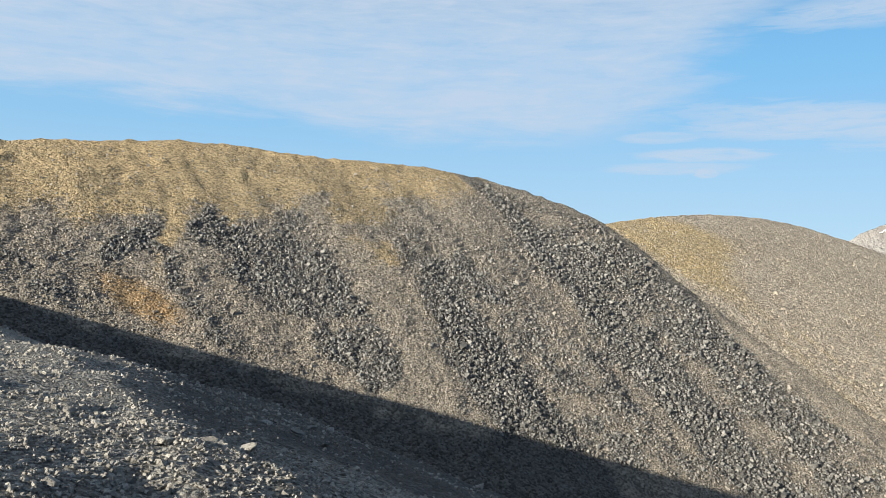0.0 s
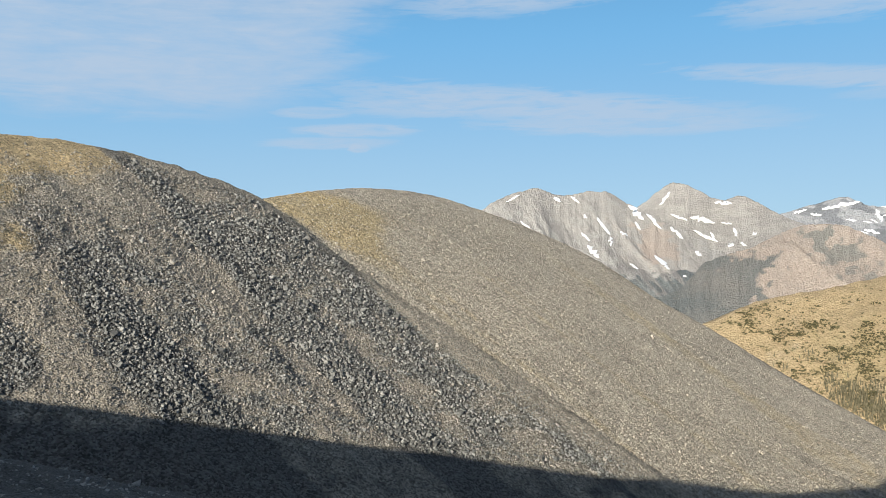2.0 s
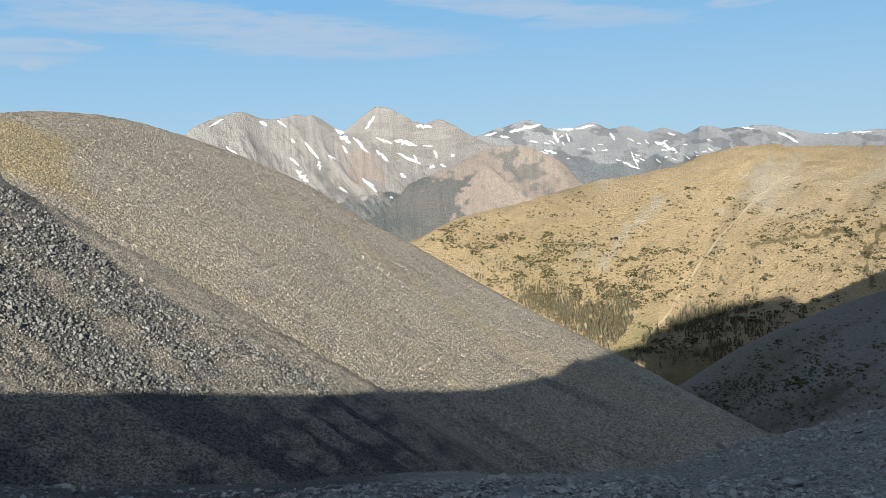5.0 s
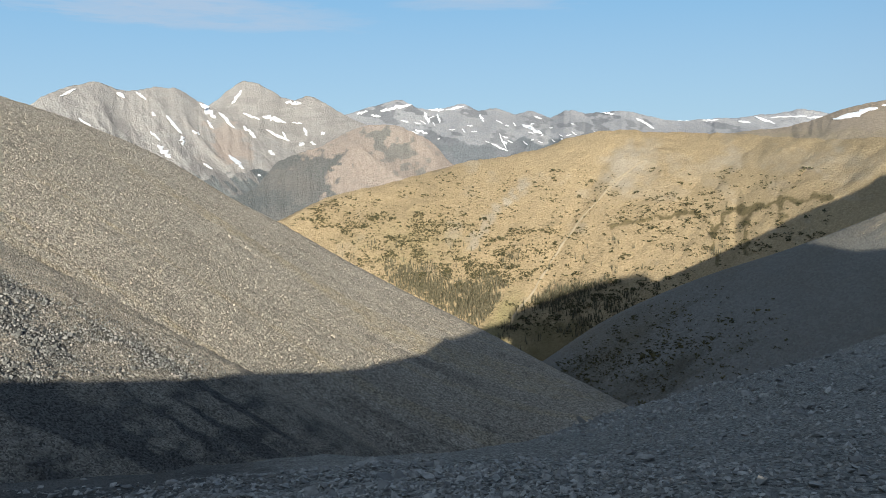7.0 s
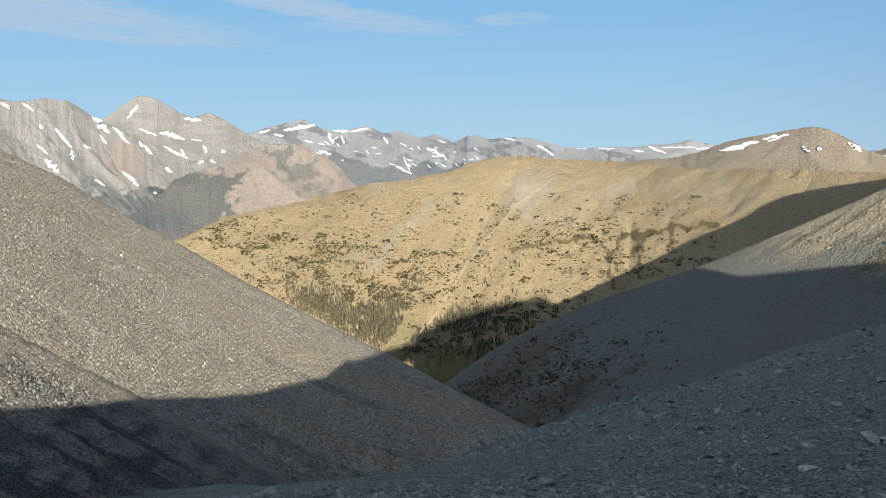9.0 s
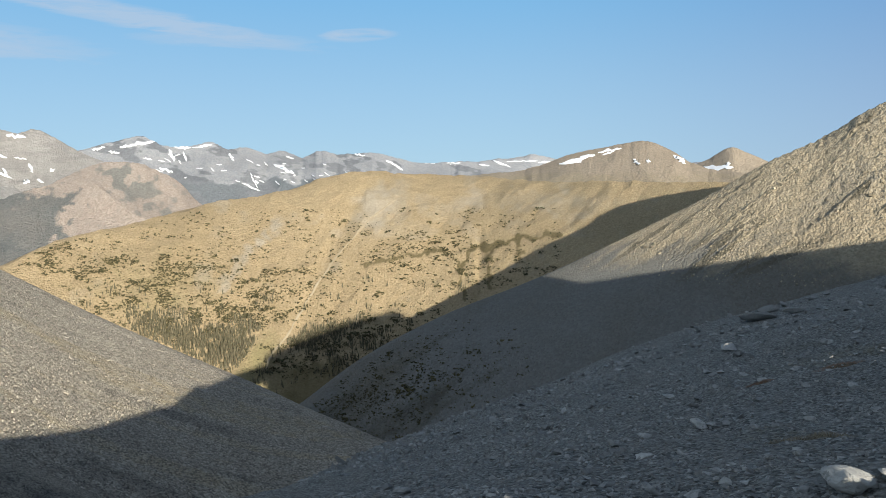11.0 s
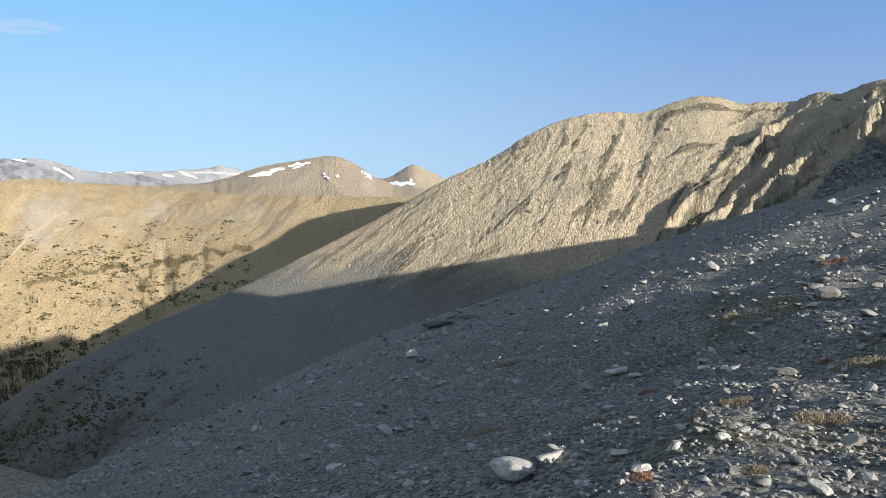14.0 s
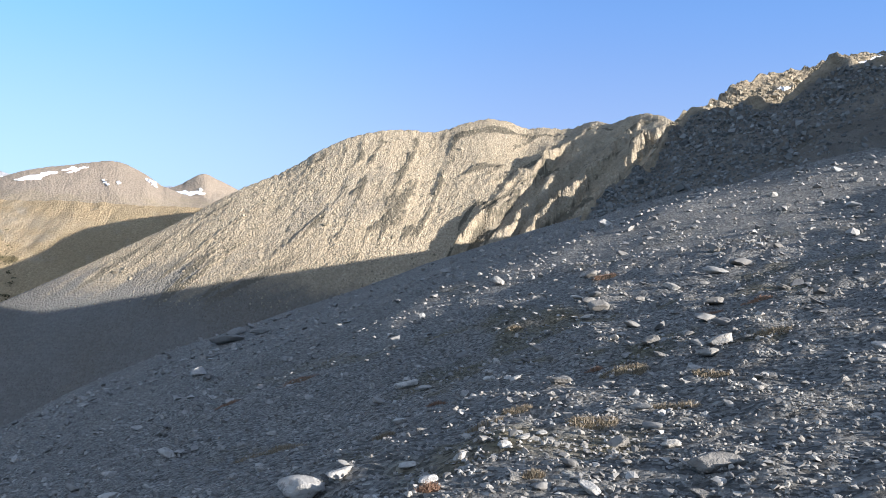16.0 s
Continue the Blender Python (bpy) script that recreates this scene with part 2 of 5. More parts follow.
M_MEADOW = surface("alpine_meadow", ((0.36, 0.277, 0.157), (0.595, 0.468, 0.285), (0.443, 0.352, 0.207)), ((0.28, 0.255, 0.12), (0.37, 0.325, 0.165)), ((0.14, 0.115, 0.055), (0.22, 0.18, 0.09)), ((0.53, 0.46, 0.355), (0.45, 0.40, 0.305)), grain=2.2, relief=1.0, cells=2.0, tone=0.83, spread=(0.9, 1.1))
# second pair: grey that puts the shade of faces into their colour
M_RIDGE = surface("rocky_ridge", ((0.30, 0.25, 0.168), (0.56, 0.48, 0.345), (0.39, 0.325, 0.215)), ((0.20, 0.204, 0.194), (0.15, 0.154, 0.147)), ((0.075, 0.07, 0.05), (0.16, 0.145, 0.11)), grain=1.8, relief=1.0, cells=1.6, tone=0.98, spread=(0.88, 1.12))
# far rock is lightened, and partly blued, by haze put into the colour
M_FAR = surface("far_rock", ((0.36, 0.345, 0.325), (0.53, 0.51, 0.475), (0.45, 0.41, 0.37)), ((0.115, 0.135, 0.145), (0.18, 0.20, 0.20)), ((0.30, 0.285, 0.27), (0.38, 0.36, 0.335)), ((0.53, 0.43, 0.36), (0.50, 0.425, 0.36)), grain=7.0, relief=1.0, cells=7.0, tone=0.88, spread=(0.93, 1.07))
M_FARGREY = surface("far_grey_rock", ((0.33, 0.34, 0.36), (0.47, 0.475, 0.49), (0.42, 0.41, 0.40)), ((0.15, 0.175, 0.195), (0.22, 0.24, 0.25)), ((0.20, 0.21, 0.225), (0.29, 0.30, 0.315)), grain=8.0, relief=1.0, cells=9.0, tone=0.9, spread=(0.93, 1.07))
M_FOOT = surface("foothill_rock", ((0.39, 0.32, 0.265), (0.55, 0.465, 0.395), (0.43, 0.385, 0.335)), ((0.115, 0.135, 0.14), (0.18, 0.195, 0.19)), ((0.22, 0.225, 0.205), (0.31, 0.305, 0.28)), grain=5.0, relief=1.0, cells=5.0, tone=0.88, spread=(0.9, 1.1))
M_BROWN = surface("brown_tundra", ((0.35, 0.29, 0.215), (0.48, 0.405, 0.315), (0.38, 0.32, 0.24)), ((0.36, 0.31, 0.19), (0.40, 0.34, 0.21)), grain=6.0, relief=0.9, cells=6.0, tone=0.83, spread=(0.92, 1.08))
M_SNOW = plain("old_snow", (0.78, 0.80, 0.84), (0.86, 0.87, 0.88), 0.05, 0.6)
M_STONE = stone("grey_stone", (0.19, 0.187, 0.174), (0.43, 0.422, 0.387), scale=9.0)
M_APRON = stone("apron_block", (0.11, 0.116, 0.112), (0.28, 0.288, 0.273), scale=2.0)
M_PALE = stone("pale_stone", (0.23, 0.221, 0.197), (0.47, 0.452, 0.402), (0.14, 0.138, 0.126), scale=14.0, relief=0.9)
M_WHITE = stone("white_rock", (0.42, 0.408, 0.372), (0.63, 0.613, 0.565), (0.21, 0.205, 0.187), scale=12.0, relief=0.9)
M_BOULDER = stone("grey_boulder", (0.095, 0.096, 0.091), (0.365, 0.362, 0.335), scale=1.2)
M_SPURSTONE = stone("tan_scree_stone", (0.27, 0.238, 0.188), (0.49, 0.437, 0.352), scale=1.2)
M_TALUSROCK = stone("talus_boulder", (0.145, 0.135, 0.118), (0.455, 0.422, 0.366), scale=1.2)
M_RIDGESTONE = stone("ridge_stone", (0.24, 0.206, 0.143), (0.50, 0.437, 0.317), scale=1.2)
M_BUSH = plain("juniper", (0.042, 0.042, 0.02), (0.115, 0.10, 0.05), 0.6)
M_CONIFER = plain("conifer_needles", (0.065, 0.062, 0.036), (0.17, 0.148, 0.095), 0.4)


# ---------------------------------------------------------------- landforms
def spot(az, el, dist):
    """The place at a bearing, a height angle and a level distance from where one stands."""
    a = np.radians(az)
    return np.stack([dist * np.sin(a), dist * np.cos(a), EYE + dist * np.tan(np.radians(el))], -1)


def mesh_from(name, verts, faces, mat, flat=True):
    """A mesh from arrays of vertices and of faces with equal numbers of corners."""
    me = bpy.data.meshes.new(name)
    k = faces.shape[1]
    me.vertices.add(len(verts))
    me.vertices.foreach_set("co", np.ascontiguousarray(verts, np.float32).ravel())
    me.loops.add(faces.size)
    me.loops.foreach_set("vertex_index", np.ascontiguousarray(faces, np.int32).ravel())
    me.polygons.add(len(faces))
    me.polygons.foreach_set("loop_start", np.arange(0, faces.size, k, dtype=np.int32))
    me.polygons.foreach_set("loop_total", np.full(len(faces), k, np.int32))
    me.polygons.foreach_set("use_smooth", np.full(len(faces), not flat))
    me.update(calc_edges=True)
    me.validate()
    me.materials.append(mat)
    return me


def grid_faces(nu, nv):
    i = np.arange(nu * nv).reshape(nu, nv)
    return np.stack([i[:-1, :-1], i[1:, :-1], i[1:, 1:], i[:-1, 1:]], -1).reshape(-1, 4)


def give(me, masks):
    for key, value in masks.items():
        me.attributes.new(key, "FLOAT", "POINT").data.foreach_set("value", np.ascontiguousarray(value, np.float32).ravel())


class Landform:
    """A hill whose face runs straight from a foot line to a crest line, both given as (bearing, height angle, distance), and falls away behind."""

    def __init__(self, name, mat, crest, foot, step, rows, relief, masks=None, bulge=1.25, behind=(200, 90), jag=0.0, label="", category="hill"):
        az = np.arange(crest[0][0], crest[-1][0] + step, step)
        c, f = curve(crest, az), curve(foot, az)
        if jag:
            c[:, 0] += jag * fbm(az * 1.3, 0, 0, 5, 5, 0.7)
        top, low = spot(az, c[:, 0], c[:, 1]), spot(az, f[:, 0], f[:, 1])
        s = np.linspace(0, 1, rows)
        p = low[:, None] + (top - low)[:, None] * s[None, :, None]
        p[..., 2] = low[:, None, 2] + (top - low)[:, None, 2] * (1 - (1 - s[None]) ** bulge)
        out = np.stack([np.sin(np.radians(az)), np.cos(np.radians(az)), np.zeros(len(az))], -1)
        back = np.linspace(0, 1, 14)[1:]
        q = top[:, None] + out[:, None] * (back * behind[0])[None, :, None]
        q[..., 2] -= behind[1] * back[None] ** 1.6
        p = np.concatenate([p, q], 1)
        nu, nv = p.shape[:2]
        ss = np.concatenate([s, 1 + back])[None].repeat(nu, 0)
        aa = az[:, None].repeat(nv, 1)
        if relief:
            p[..., 2] += relief(p, aa, ss) * np.where(ss > 1, 0.5, 1)
        self.p, self.az, self.s, self.rows = p, az, s, rows
        self.el = np.degrees(np.arctan2(p[..., 2] - EYE, np.hypot(p[..., 0], p[..., 1])))
        me = mesh_from(name, p.reshape(-1, 3), grid_faces(nu, nv), mat, flat=False)
        if masks:
            give(me, masks(p, aa, self.el, ss))
        self.ob = tagged(new(name, me), label, category, kind="structure")

    def at(self, az, el):
        """The place on the face that is seen at a bearing and height angle."""
        az, el = np.atleast_1d(np.asarray(az, float)), np.atleast_1d(np.asarray(el, float))
        g = np.clip((az - self.az[0]) / (self.az[1] - self.az[0]), 0, len(self.az) - 1.001)
        i, w = g.astype(int), (g % 1)[:, None]
        col = self.p[i, :self.rows] * (1 - w[..., None]) + self.p[i + 1, :self.rows] * w[..., None]
        e = np.maximum.accumulate(np.degrees(np.arctan2(col[..., 2] - EYE, np.hypot(col[..., 0], col[..., 1]))), 1)
        res = np.empty((len(az), 3))
        for n_, (row, line, x) in enumerate(zip(e, col, el)):
            for a in range(3):
                res[n_, a] = np.interp(x, row, line[:, a])
        return res


def ground_height(x, y):
    a = radians(36.5)
    d, c = x * math.sin(a) + y * math.cos(a), x * math.cos(a) - y * math.sin(a)
    s0, k, steep = 0.287, 0.0042, 0.62
    lo, hi = -s0 / k, (steep - s0) / k
    m = np.clip(d, lo, hi)
    fall = s0 * m + k * m * m / 2 + np.where(d > hi, steep * (d - hi), 0)
    side = np.where(c > 0, 0.004 * c * c / (1 + (c / 83) ** 2) - np.clip(0.1 * c, 0, 22), np.clip(0.095 * (-c - 48), 0, 26))
    # unseen rise behind the outcrop, added to shade the ridge's lower face
    far_rise = (51 * smooth(c, 230, 360) - 0.10 * np.clip(c - 310, 0, 500)) * smooth(d, 20, -40)
    shelf = 0.026 * np.clip(-c - 3, 0, 7) * np.clip(d, -15, 7 + 0.45 * np.clip(-c - 10, 0, 45))
    twist = shelf + (0.034 * np.clip(c - 2, 0, 4) - 0.115 * smooth(c, 8, 18)) * np.clip(d, -15, 2.2)
    q, along = (x - y) * math.sqrt(0.5), (x + y) * math.sqrt(0.5)
    swell = -0.042 * np.clip(d - 4, 0, 44) * np.exp(-((c - 14) / 10) ** 2) + 0.7 * np.exp(-((c - 50) / 20) ** 2) * smooth(d, 20, 45) - 0.9 * np.exp(-((c - 88) / 15) ** 2) * smooth(d, 5, 15)
    swell = swell + 0.14 * np.clip(-d - 2, 0, 20) * smooth(c, 40, 80) * smooth(c, 170, 120) - 0.8 * np.exp(-((c + 13) / 8) ** 2) * smooth(d, 8, 20) + 0.65 * np.exp(-((c + 29) / 7) ** 2) * smooth(d, 8, 20) - 0.9 * np.exp(-((c + 62) / 14) ** 2)
    z = side - fall + far_rise + twist + swell
    # an unseen summit, added behind one's back so that its shadow fills the valley
    shadow_summit = np.exp(-((along + 160) / 55) ** 2) * smooth(q, 184, 204) * smooth(q, 396, 356)
    z = z + (np.interp(q, [190, 255, 303, 345, 400], [95, 117, 129, 136, 130]) - z) * shadow_summit
    return np.maximum(z, -345 + 5 * fbm(x / 90, y / 90, 0, 9))


def ground_relief(x, y):
    r = np.hypot(x, y)
    near = 0.05 * fbm(x / 0.55, y / 0.55, 0, 3, 3) + 0.12 * fbm(x / 2.6, y / 2.6, 0, 4, 3)
    near = near + 0.10 * np.clip(ridged(x / 1.7, y / 1.7, 0, 8, 2) - 0.2, 0, 1.2) * smooth(np.degrees(np.arctan2(x, y)), 92, 112) * smooth(r, 5, 9)
    far = 0.5 * fbm(x / 14, y / 14, 0, 6, 4)
    return near * smooth(60 - r, 0, 40) + far * smooth(r, 6, 40)


bear = np.concatenate([np.arange(-70, 160, 0.36), np.arange(160, 290.5, 2.0)])
rad = np.concatenate([[0.0, 0.4], np.exp(np.linspace(math.log(0.9), math.log(150), 150)), np.exp(np.linspace(math.log(150), math.log(4900), 60))[1:]])
bb, rr = np.meshgrid(np.radians(bear), rad, indexing="ij")
gx, gy = rr * np.sin(bb), rr * np.cos(bb)
gz = ground_height(gx, gy) + ground_relief(gx, gy)
tuft = smooth(fbm(gx / 3.5, gy / 3.5, 0, 21, 4) + 0.25 * fbm(gx / 30, gy / 30, 0, 22), 0.35, 0.75) * smooth(np.degrees(bb), 75, 110) * smooth(60 - rr, 0, 40) * 0.6
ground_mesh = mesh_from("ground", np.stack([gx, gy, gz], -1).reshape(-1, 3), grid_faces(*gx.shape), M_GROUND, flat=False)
gravel = smooth(rr, 11, 18) * smooth(np.degrees(bb), 50, 32) * smooth(np.degrees(bb), -26, -14)      # fine gravel of the gully side, its shade put into the dark colour
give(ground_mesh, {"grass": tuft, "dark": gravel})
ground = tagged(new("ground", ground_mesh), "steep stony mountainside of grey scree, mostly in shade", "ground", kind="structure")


def talus_plane(level, az, el):
    """Level distance at which a straight scree slope of 33 degrees, falling towards bearing 145, is met."""
    return level / (np.tan(np.radians(el)) + 0.65 * np.cos(np.radians(az - 145)))


def on_plane(level, pairs):
    return [(a, e, float(talus_plane(level, a, e))) for a, e in pairs]


def fall_line(p, bearing=145):
    """Metres across and down a slope's line of fall."""
    a = radians(bearing)
    return p[..., 0] * math.cos(a) - p[..., 1] * math.sin(a), p[..., 0] * math.sin(a) + p[..., 1] * math.cos(a)


def talus_relief(p, az, s):
    u, v = fall_line(p)
    ribs = 1.5 * fbm(u / 34, v / 190, 0, 11, 3) + 0.3 * fbm(u / 8, v / 50, 0, 12, 3)
    return ribs * (0.25 + 0.75 * smooth(s, 1.0, 0.75)) + 0.6 * fbm(p[..., 0] / 4, p[..., 1] / 4, p[..., 2] / 4, 13, 3)


def gully_floor(az):
    return np.interp(az, [-40, -29, -15, 0, 18, 40, 70], [-0.6, -2.3, -7.0, -11.2, -14.5, -17.6, -22])


def scree_share(az, el):
    """How far the boulders of the hill have given way to the fine scree of the spur, towards its eastern edge."""
    line = np.interp(az, [14, 17.5, 23.3, 33, 36.6, 50], [2.0, -1.74, -8.0, -14.0, -16.2, -23])
    return smooth(el - line, -0.8, 1.4) * smooth(az, 15.5, 19.5)


def talus_masks(p, az, el, s):
    u, v = fall_line(p)
    streak = fbm(u / 14, v / 160, 0, 41, 4)
    patchy = fbm(az / 2.2, el / 1.1, 0, 42, 4)
    wob = 0.8 * patchy + 0.5 * streak
    # tongues of grey boulders, and the turf above and between them
    va, ve = az + 0.7 * patchy, el + 0.5 * patchy
    dark = smooth(line_mask(va, ve, ((-16.3, 2.4), (-13.6, 0.2), (-10.9, -2.3), (-8.2, -4.5), (-5, -7.5)), 1.9) + line_mask(va, ve, ((-10.9, 2.4), (-9.2, 0.3), (-7.6, -2.1), (-6.0, -4.5), (-4.0, -7.5)), 1.5), 0.35, 0.85)
    dark = dark + smooth(line_mask(va, ve, ((-22.4, 0.8), (-20.5, 1.9), (-19.6, 0.6), (-18.7, -1.2)), 1.0), 0.35, 0.8) + 0.8 * line_mask(va, ve, ((-18.0, -1.7), (-16.6, -3.6), (-15.2, -5.0), (-13.5, -6.5)), 0.6)
    dark = dark + 0.9 * line_mask(va, ve, ((-31, 0.0), (-28.4, -0.1), (-27.2, -1.5), (-24.6, -2.8)), 0.75) + 0.6 * blob(az, el, -25.4, 0.0, 0.8, 0.7)
    dark = dark * (1 - 0.8 * line_mask(az + 0.2 * patchy, el, ((-19.4, 3.1), (-18.5, 1.5), (-17.1, -0.5), (-16.2, -2.4)), 0.55))
    dark = dark + 0.5 * blob(az, el, 13, -9.5, 8.0, 1.4, -42) + 0.4 * blob(az, el, 8.5, 2.6, 4, 1.2, -32)
    wa, we = az + 0.5 * patchy, el + 0.35 * patchy
    lanes = line_mask(wa, we, ((1.5, 0.0), (4.3, -2.5), (7.0, -4.9), (10.7, -8.9), (14.5, -13.0)), 1.0) + line_mask(wa, we, ((10.8, -0.1), (14.5, -3.0), (18.1, -6.1), (22.2, -9.2), (24.0, -11.1), (27.5, -14.5)), 1.0)
    lanes = lanes + 0.9 * line_mask(wa, we, ((16.7, -2.3), (20.7, -5.7), (26.0, -8.9), (30.8, -11.4), (36.5, -15.4)), 0.75) + 0.7 * line_mask(wa, we, ((4.6, 4.6), (11.1, 2.4), (15.3, -1.5)), 0.65)
    dark = np.maximum(dark * (0.75 + 0.6 * wob), lanes * (0.8 + 0.6 * streak)) + 0.65 * smooth(streak, 0.1, 0.5) * smooth(az, -8, 4)
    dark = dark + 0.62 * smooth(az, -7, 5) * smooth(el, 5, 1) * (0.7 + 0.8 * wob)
    turf = smooth(el + 1.3 * wob - (2.4 - 0.02 * (az + 29) + 0.0028 * (az + 29) ** 2), -1.5, 1.6) * smooth(az + 6 * wob, 11, -5)
    turf = turf + 0.7 * blob(az, el, -3, -0.5, 8.5, 1.7, -48) * (0.6 + wob) + 0.45 * blob(az, el, 8.5, -5.5, 9, 1.0, -45) * (0.6 + wob) + 0.7 * blob(az, el, -19.2, 1.0, 0.6, 3.2, -12)
    soil = 1.2 * blob(az, el, -20.8, -2.8, 3.2, 1.1, -28) + 0.3 * turf * smooth(patchy, 0.1, 0.6)
    floor = smooth(gully_floor(az) + 0.5 * patchy - el, -0.5, 0.9)      # finer gravel in the gully's bottom, with its shade put into the colour
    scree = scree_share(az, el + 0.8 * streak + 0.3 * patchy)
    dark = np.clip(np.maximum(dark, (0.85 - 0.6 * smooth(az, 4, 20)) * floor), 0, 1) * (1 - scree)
    return {"grass": np.clip(turf - 0.8 * dark, 0, 1) * (1 - scree), "dark": dark, "soil": np.clip(soil, 0, 1), "scree": scree}


def spur_masks(p, az, el, s):
    u, v = fall_line(p)
    streak = fbm(u / 14, v / 190, 0, 43, 4)
    grass = 1.1 * blob(az, el, 15.5, 2.3, 5, 0.9, -12) + 1.1 * blob(az, el, 17.0, 0.7, 3.6, 1.3, -30) + 0.4 * smooth(streak, 0.0, 0.7) * (0.35 + 0.65 * smooth(el, 2, -6))
    # last term darkens the gully floor: its shade put into the colour
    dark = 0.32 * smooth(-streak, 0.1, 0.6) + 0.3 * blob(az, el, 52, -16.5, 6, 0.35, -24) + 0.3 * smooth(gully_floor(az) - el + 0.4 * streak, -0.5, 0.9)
    return {"grass": np.clip(grass, 0, 1), "dark": np.clip(dark, 0, 1), "soil": 0 * az}


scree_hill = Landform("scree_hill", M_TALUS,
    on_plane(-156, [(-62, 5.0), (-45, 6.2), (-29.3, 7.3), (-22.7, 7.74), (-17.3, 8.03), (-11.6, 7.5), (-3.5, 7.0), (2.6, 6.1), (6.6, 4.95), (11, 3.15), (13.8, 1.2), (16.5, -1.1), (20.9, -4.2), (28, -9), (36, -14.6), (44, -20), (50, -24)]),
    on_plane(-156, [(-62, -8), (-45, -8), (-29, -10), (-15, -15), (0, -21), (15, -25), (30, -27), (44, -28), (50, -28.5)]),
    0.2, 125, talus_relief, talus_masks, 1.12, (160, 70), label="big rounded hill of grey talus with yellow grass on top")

def spur_relief(p, az, s):
    return 0.55 * talus_relief(p, az, s)


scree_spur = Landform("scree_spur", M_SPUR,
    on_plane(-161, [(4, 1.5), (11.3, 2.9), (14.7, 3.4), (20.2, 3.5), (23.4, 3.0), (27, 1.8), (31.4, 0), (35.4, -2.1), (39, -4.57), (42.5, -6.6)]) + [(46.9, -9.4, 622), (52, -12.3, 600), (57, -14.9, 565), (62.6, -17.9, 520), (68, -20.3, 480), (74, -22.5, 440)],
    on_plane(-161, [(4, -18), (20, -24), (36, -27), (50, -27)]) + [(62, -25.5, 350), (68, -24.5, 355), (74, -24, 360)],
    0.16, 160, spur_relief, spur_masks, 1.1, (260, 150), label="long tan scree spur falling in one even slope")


def meadow_relief(p, az, s):
    lean = az - 9 * (s - 0.5)                        # the spurs come down aslant
    rib = 2.2 * fbm(lean / 3.2, s * 1.2, 0, 51, 4) * smooth(s, 0, 0.3) * smooth(1.05 - s, 0, 0.3)
    cleft = -5 * np.exp(-((lean - 62.5) / 0.8) ** 2) - 4 * np.exp(-((az - 73.7 - 0.9 * value_noise(s * 5, 0, 0, 55)) / 0.35) ** 2) * smooth(s, 0.7, 0.5)
    return rib + cleft * smooth(1.02 - s, 0, 0.3) + 2 * fbm(p[..., 0] / 40, p[..., 1] / 40, 0, 52, 3) + 0.9 * fbm(p[..., 0] / 9, p[..., 1] / 9, 0, 56, 3)


def meadow_masks(p, az, el, s):
    blot = 0.55 + 0.6 * fbm(az * 2.2, el * 2.2, 0, 54, 3)
    wa, we = az + 0.25 * fbm(az * 2, el * 2, 0, 57, 3), el + 0.2 * fbm(az * 2, el * 2, 0, 58, 3)
    gully = (line_mask(wa, we, ((66.0, -7.0), (68.7, -6.4), (71.6, -6.0), (72.4, -6.5), (72.8, -7.5), (73.0, -9.6)), 0.16) + line_mask(wa, we, ((73.1, -7.3), (73.6, -5.9), (74.6, -5.7), (77.0, -5.2), (79.9, -4.75)), 0.2)
             + 0.8 * line_mask(wa, we, ((74.7, -5.9), (74.8, -6.6), (75.0, -8.7)), 0.24) + 0.9 * line_mask(wa, we, ((77.0, -5.1), (77.2, -6.2)), 0.2)) * (0.75 + 0.6 * blot)
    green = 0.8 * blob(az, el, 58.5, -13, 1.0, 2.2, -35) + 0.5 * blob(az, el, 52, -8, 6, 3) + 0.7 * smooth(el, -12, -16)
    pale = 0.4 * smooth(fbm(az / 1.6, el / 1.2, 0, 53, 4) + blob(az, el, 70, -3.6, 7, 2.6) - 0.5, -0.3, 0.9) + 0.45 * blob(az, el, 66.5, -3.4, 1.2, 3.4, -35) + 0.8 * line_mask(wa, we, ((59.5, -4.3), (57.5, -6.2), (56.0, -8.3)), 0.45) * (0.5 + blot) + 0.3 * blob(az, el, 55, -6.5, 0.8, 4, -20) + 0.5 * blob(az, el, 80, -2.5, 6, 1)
    # dark also covers the hill's foot: valley shade put into the colour
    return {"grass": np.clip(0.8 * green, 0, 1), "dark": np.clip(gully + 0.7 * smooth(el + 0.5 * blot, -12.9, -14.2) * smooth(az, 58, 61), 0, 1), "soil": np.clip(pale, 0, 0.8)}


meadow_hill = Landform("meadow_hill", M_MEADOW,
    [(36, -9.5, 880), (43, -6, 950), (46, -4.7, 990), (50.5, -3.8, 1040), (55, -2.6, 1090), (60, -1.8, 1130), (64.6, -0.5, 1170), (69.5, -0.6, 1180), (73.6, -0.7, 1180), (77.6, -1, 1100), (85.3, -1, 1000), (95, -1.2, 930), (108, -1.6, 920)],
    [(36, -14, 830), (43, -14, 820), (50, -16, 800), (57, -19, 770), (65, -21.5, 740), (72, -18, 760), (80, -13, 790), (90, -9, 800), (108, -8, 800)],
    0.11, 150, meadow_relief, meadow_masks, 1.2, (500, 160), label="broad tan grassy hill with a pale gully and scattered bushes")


def ridge_lines(az, el):
    """Number of the rib at a place: the ribs lean towards the valley at the low end and stand up in the middle."""
    return az - el * (1.15 - 0.85 * smooth(az, 92, 104) + 0.9 * smooth(az, 108, 115))


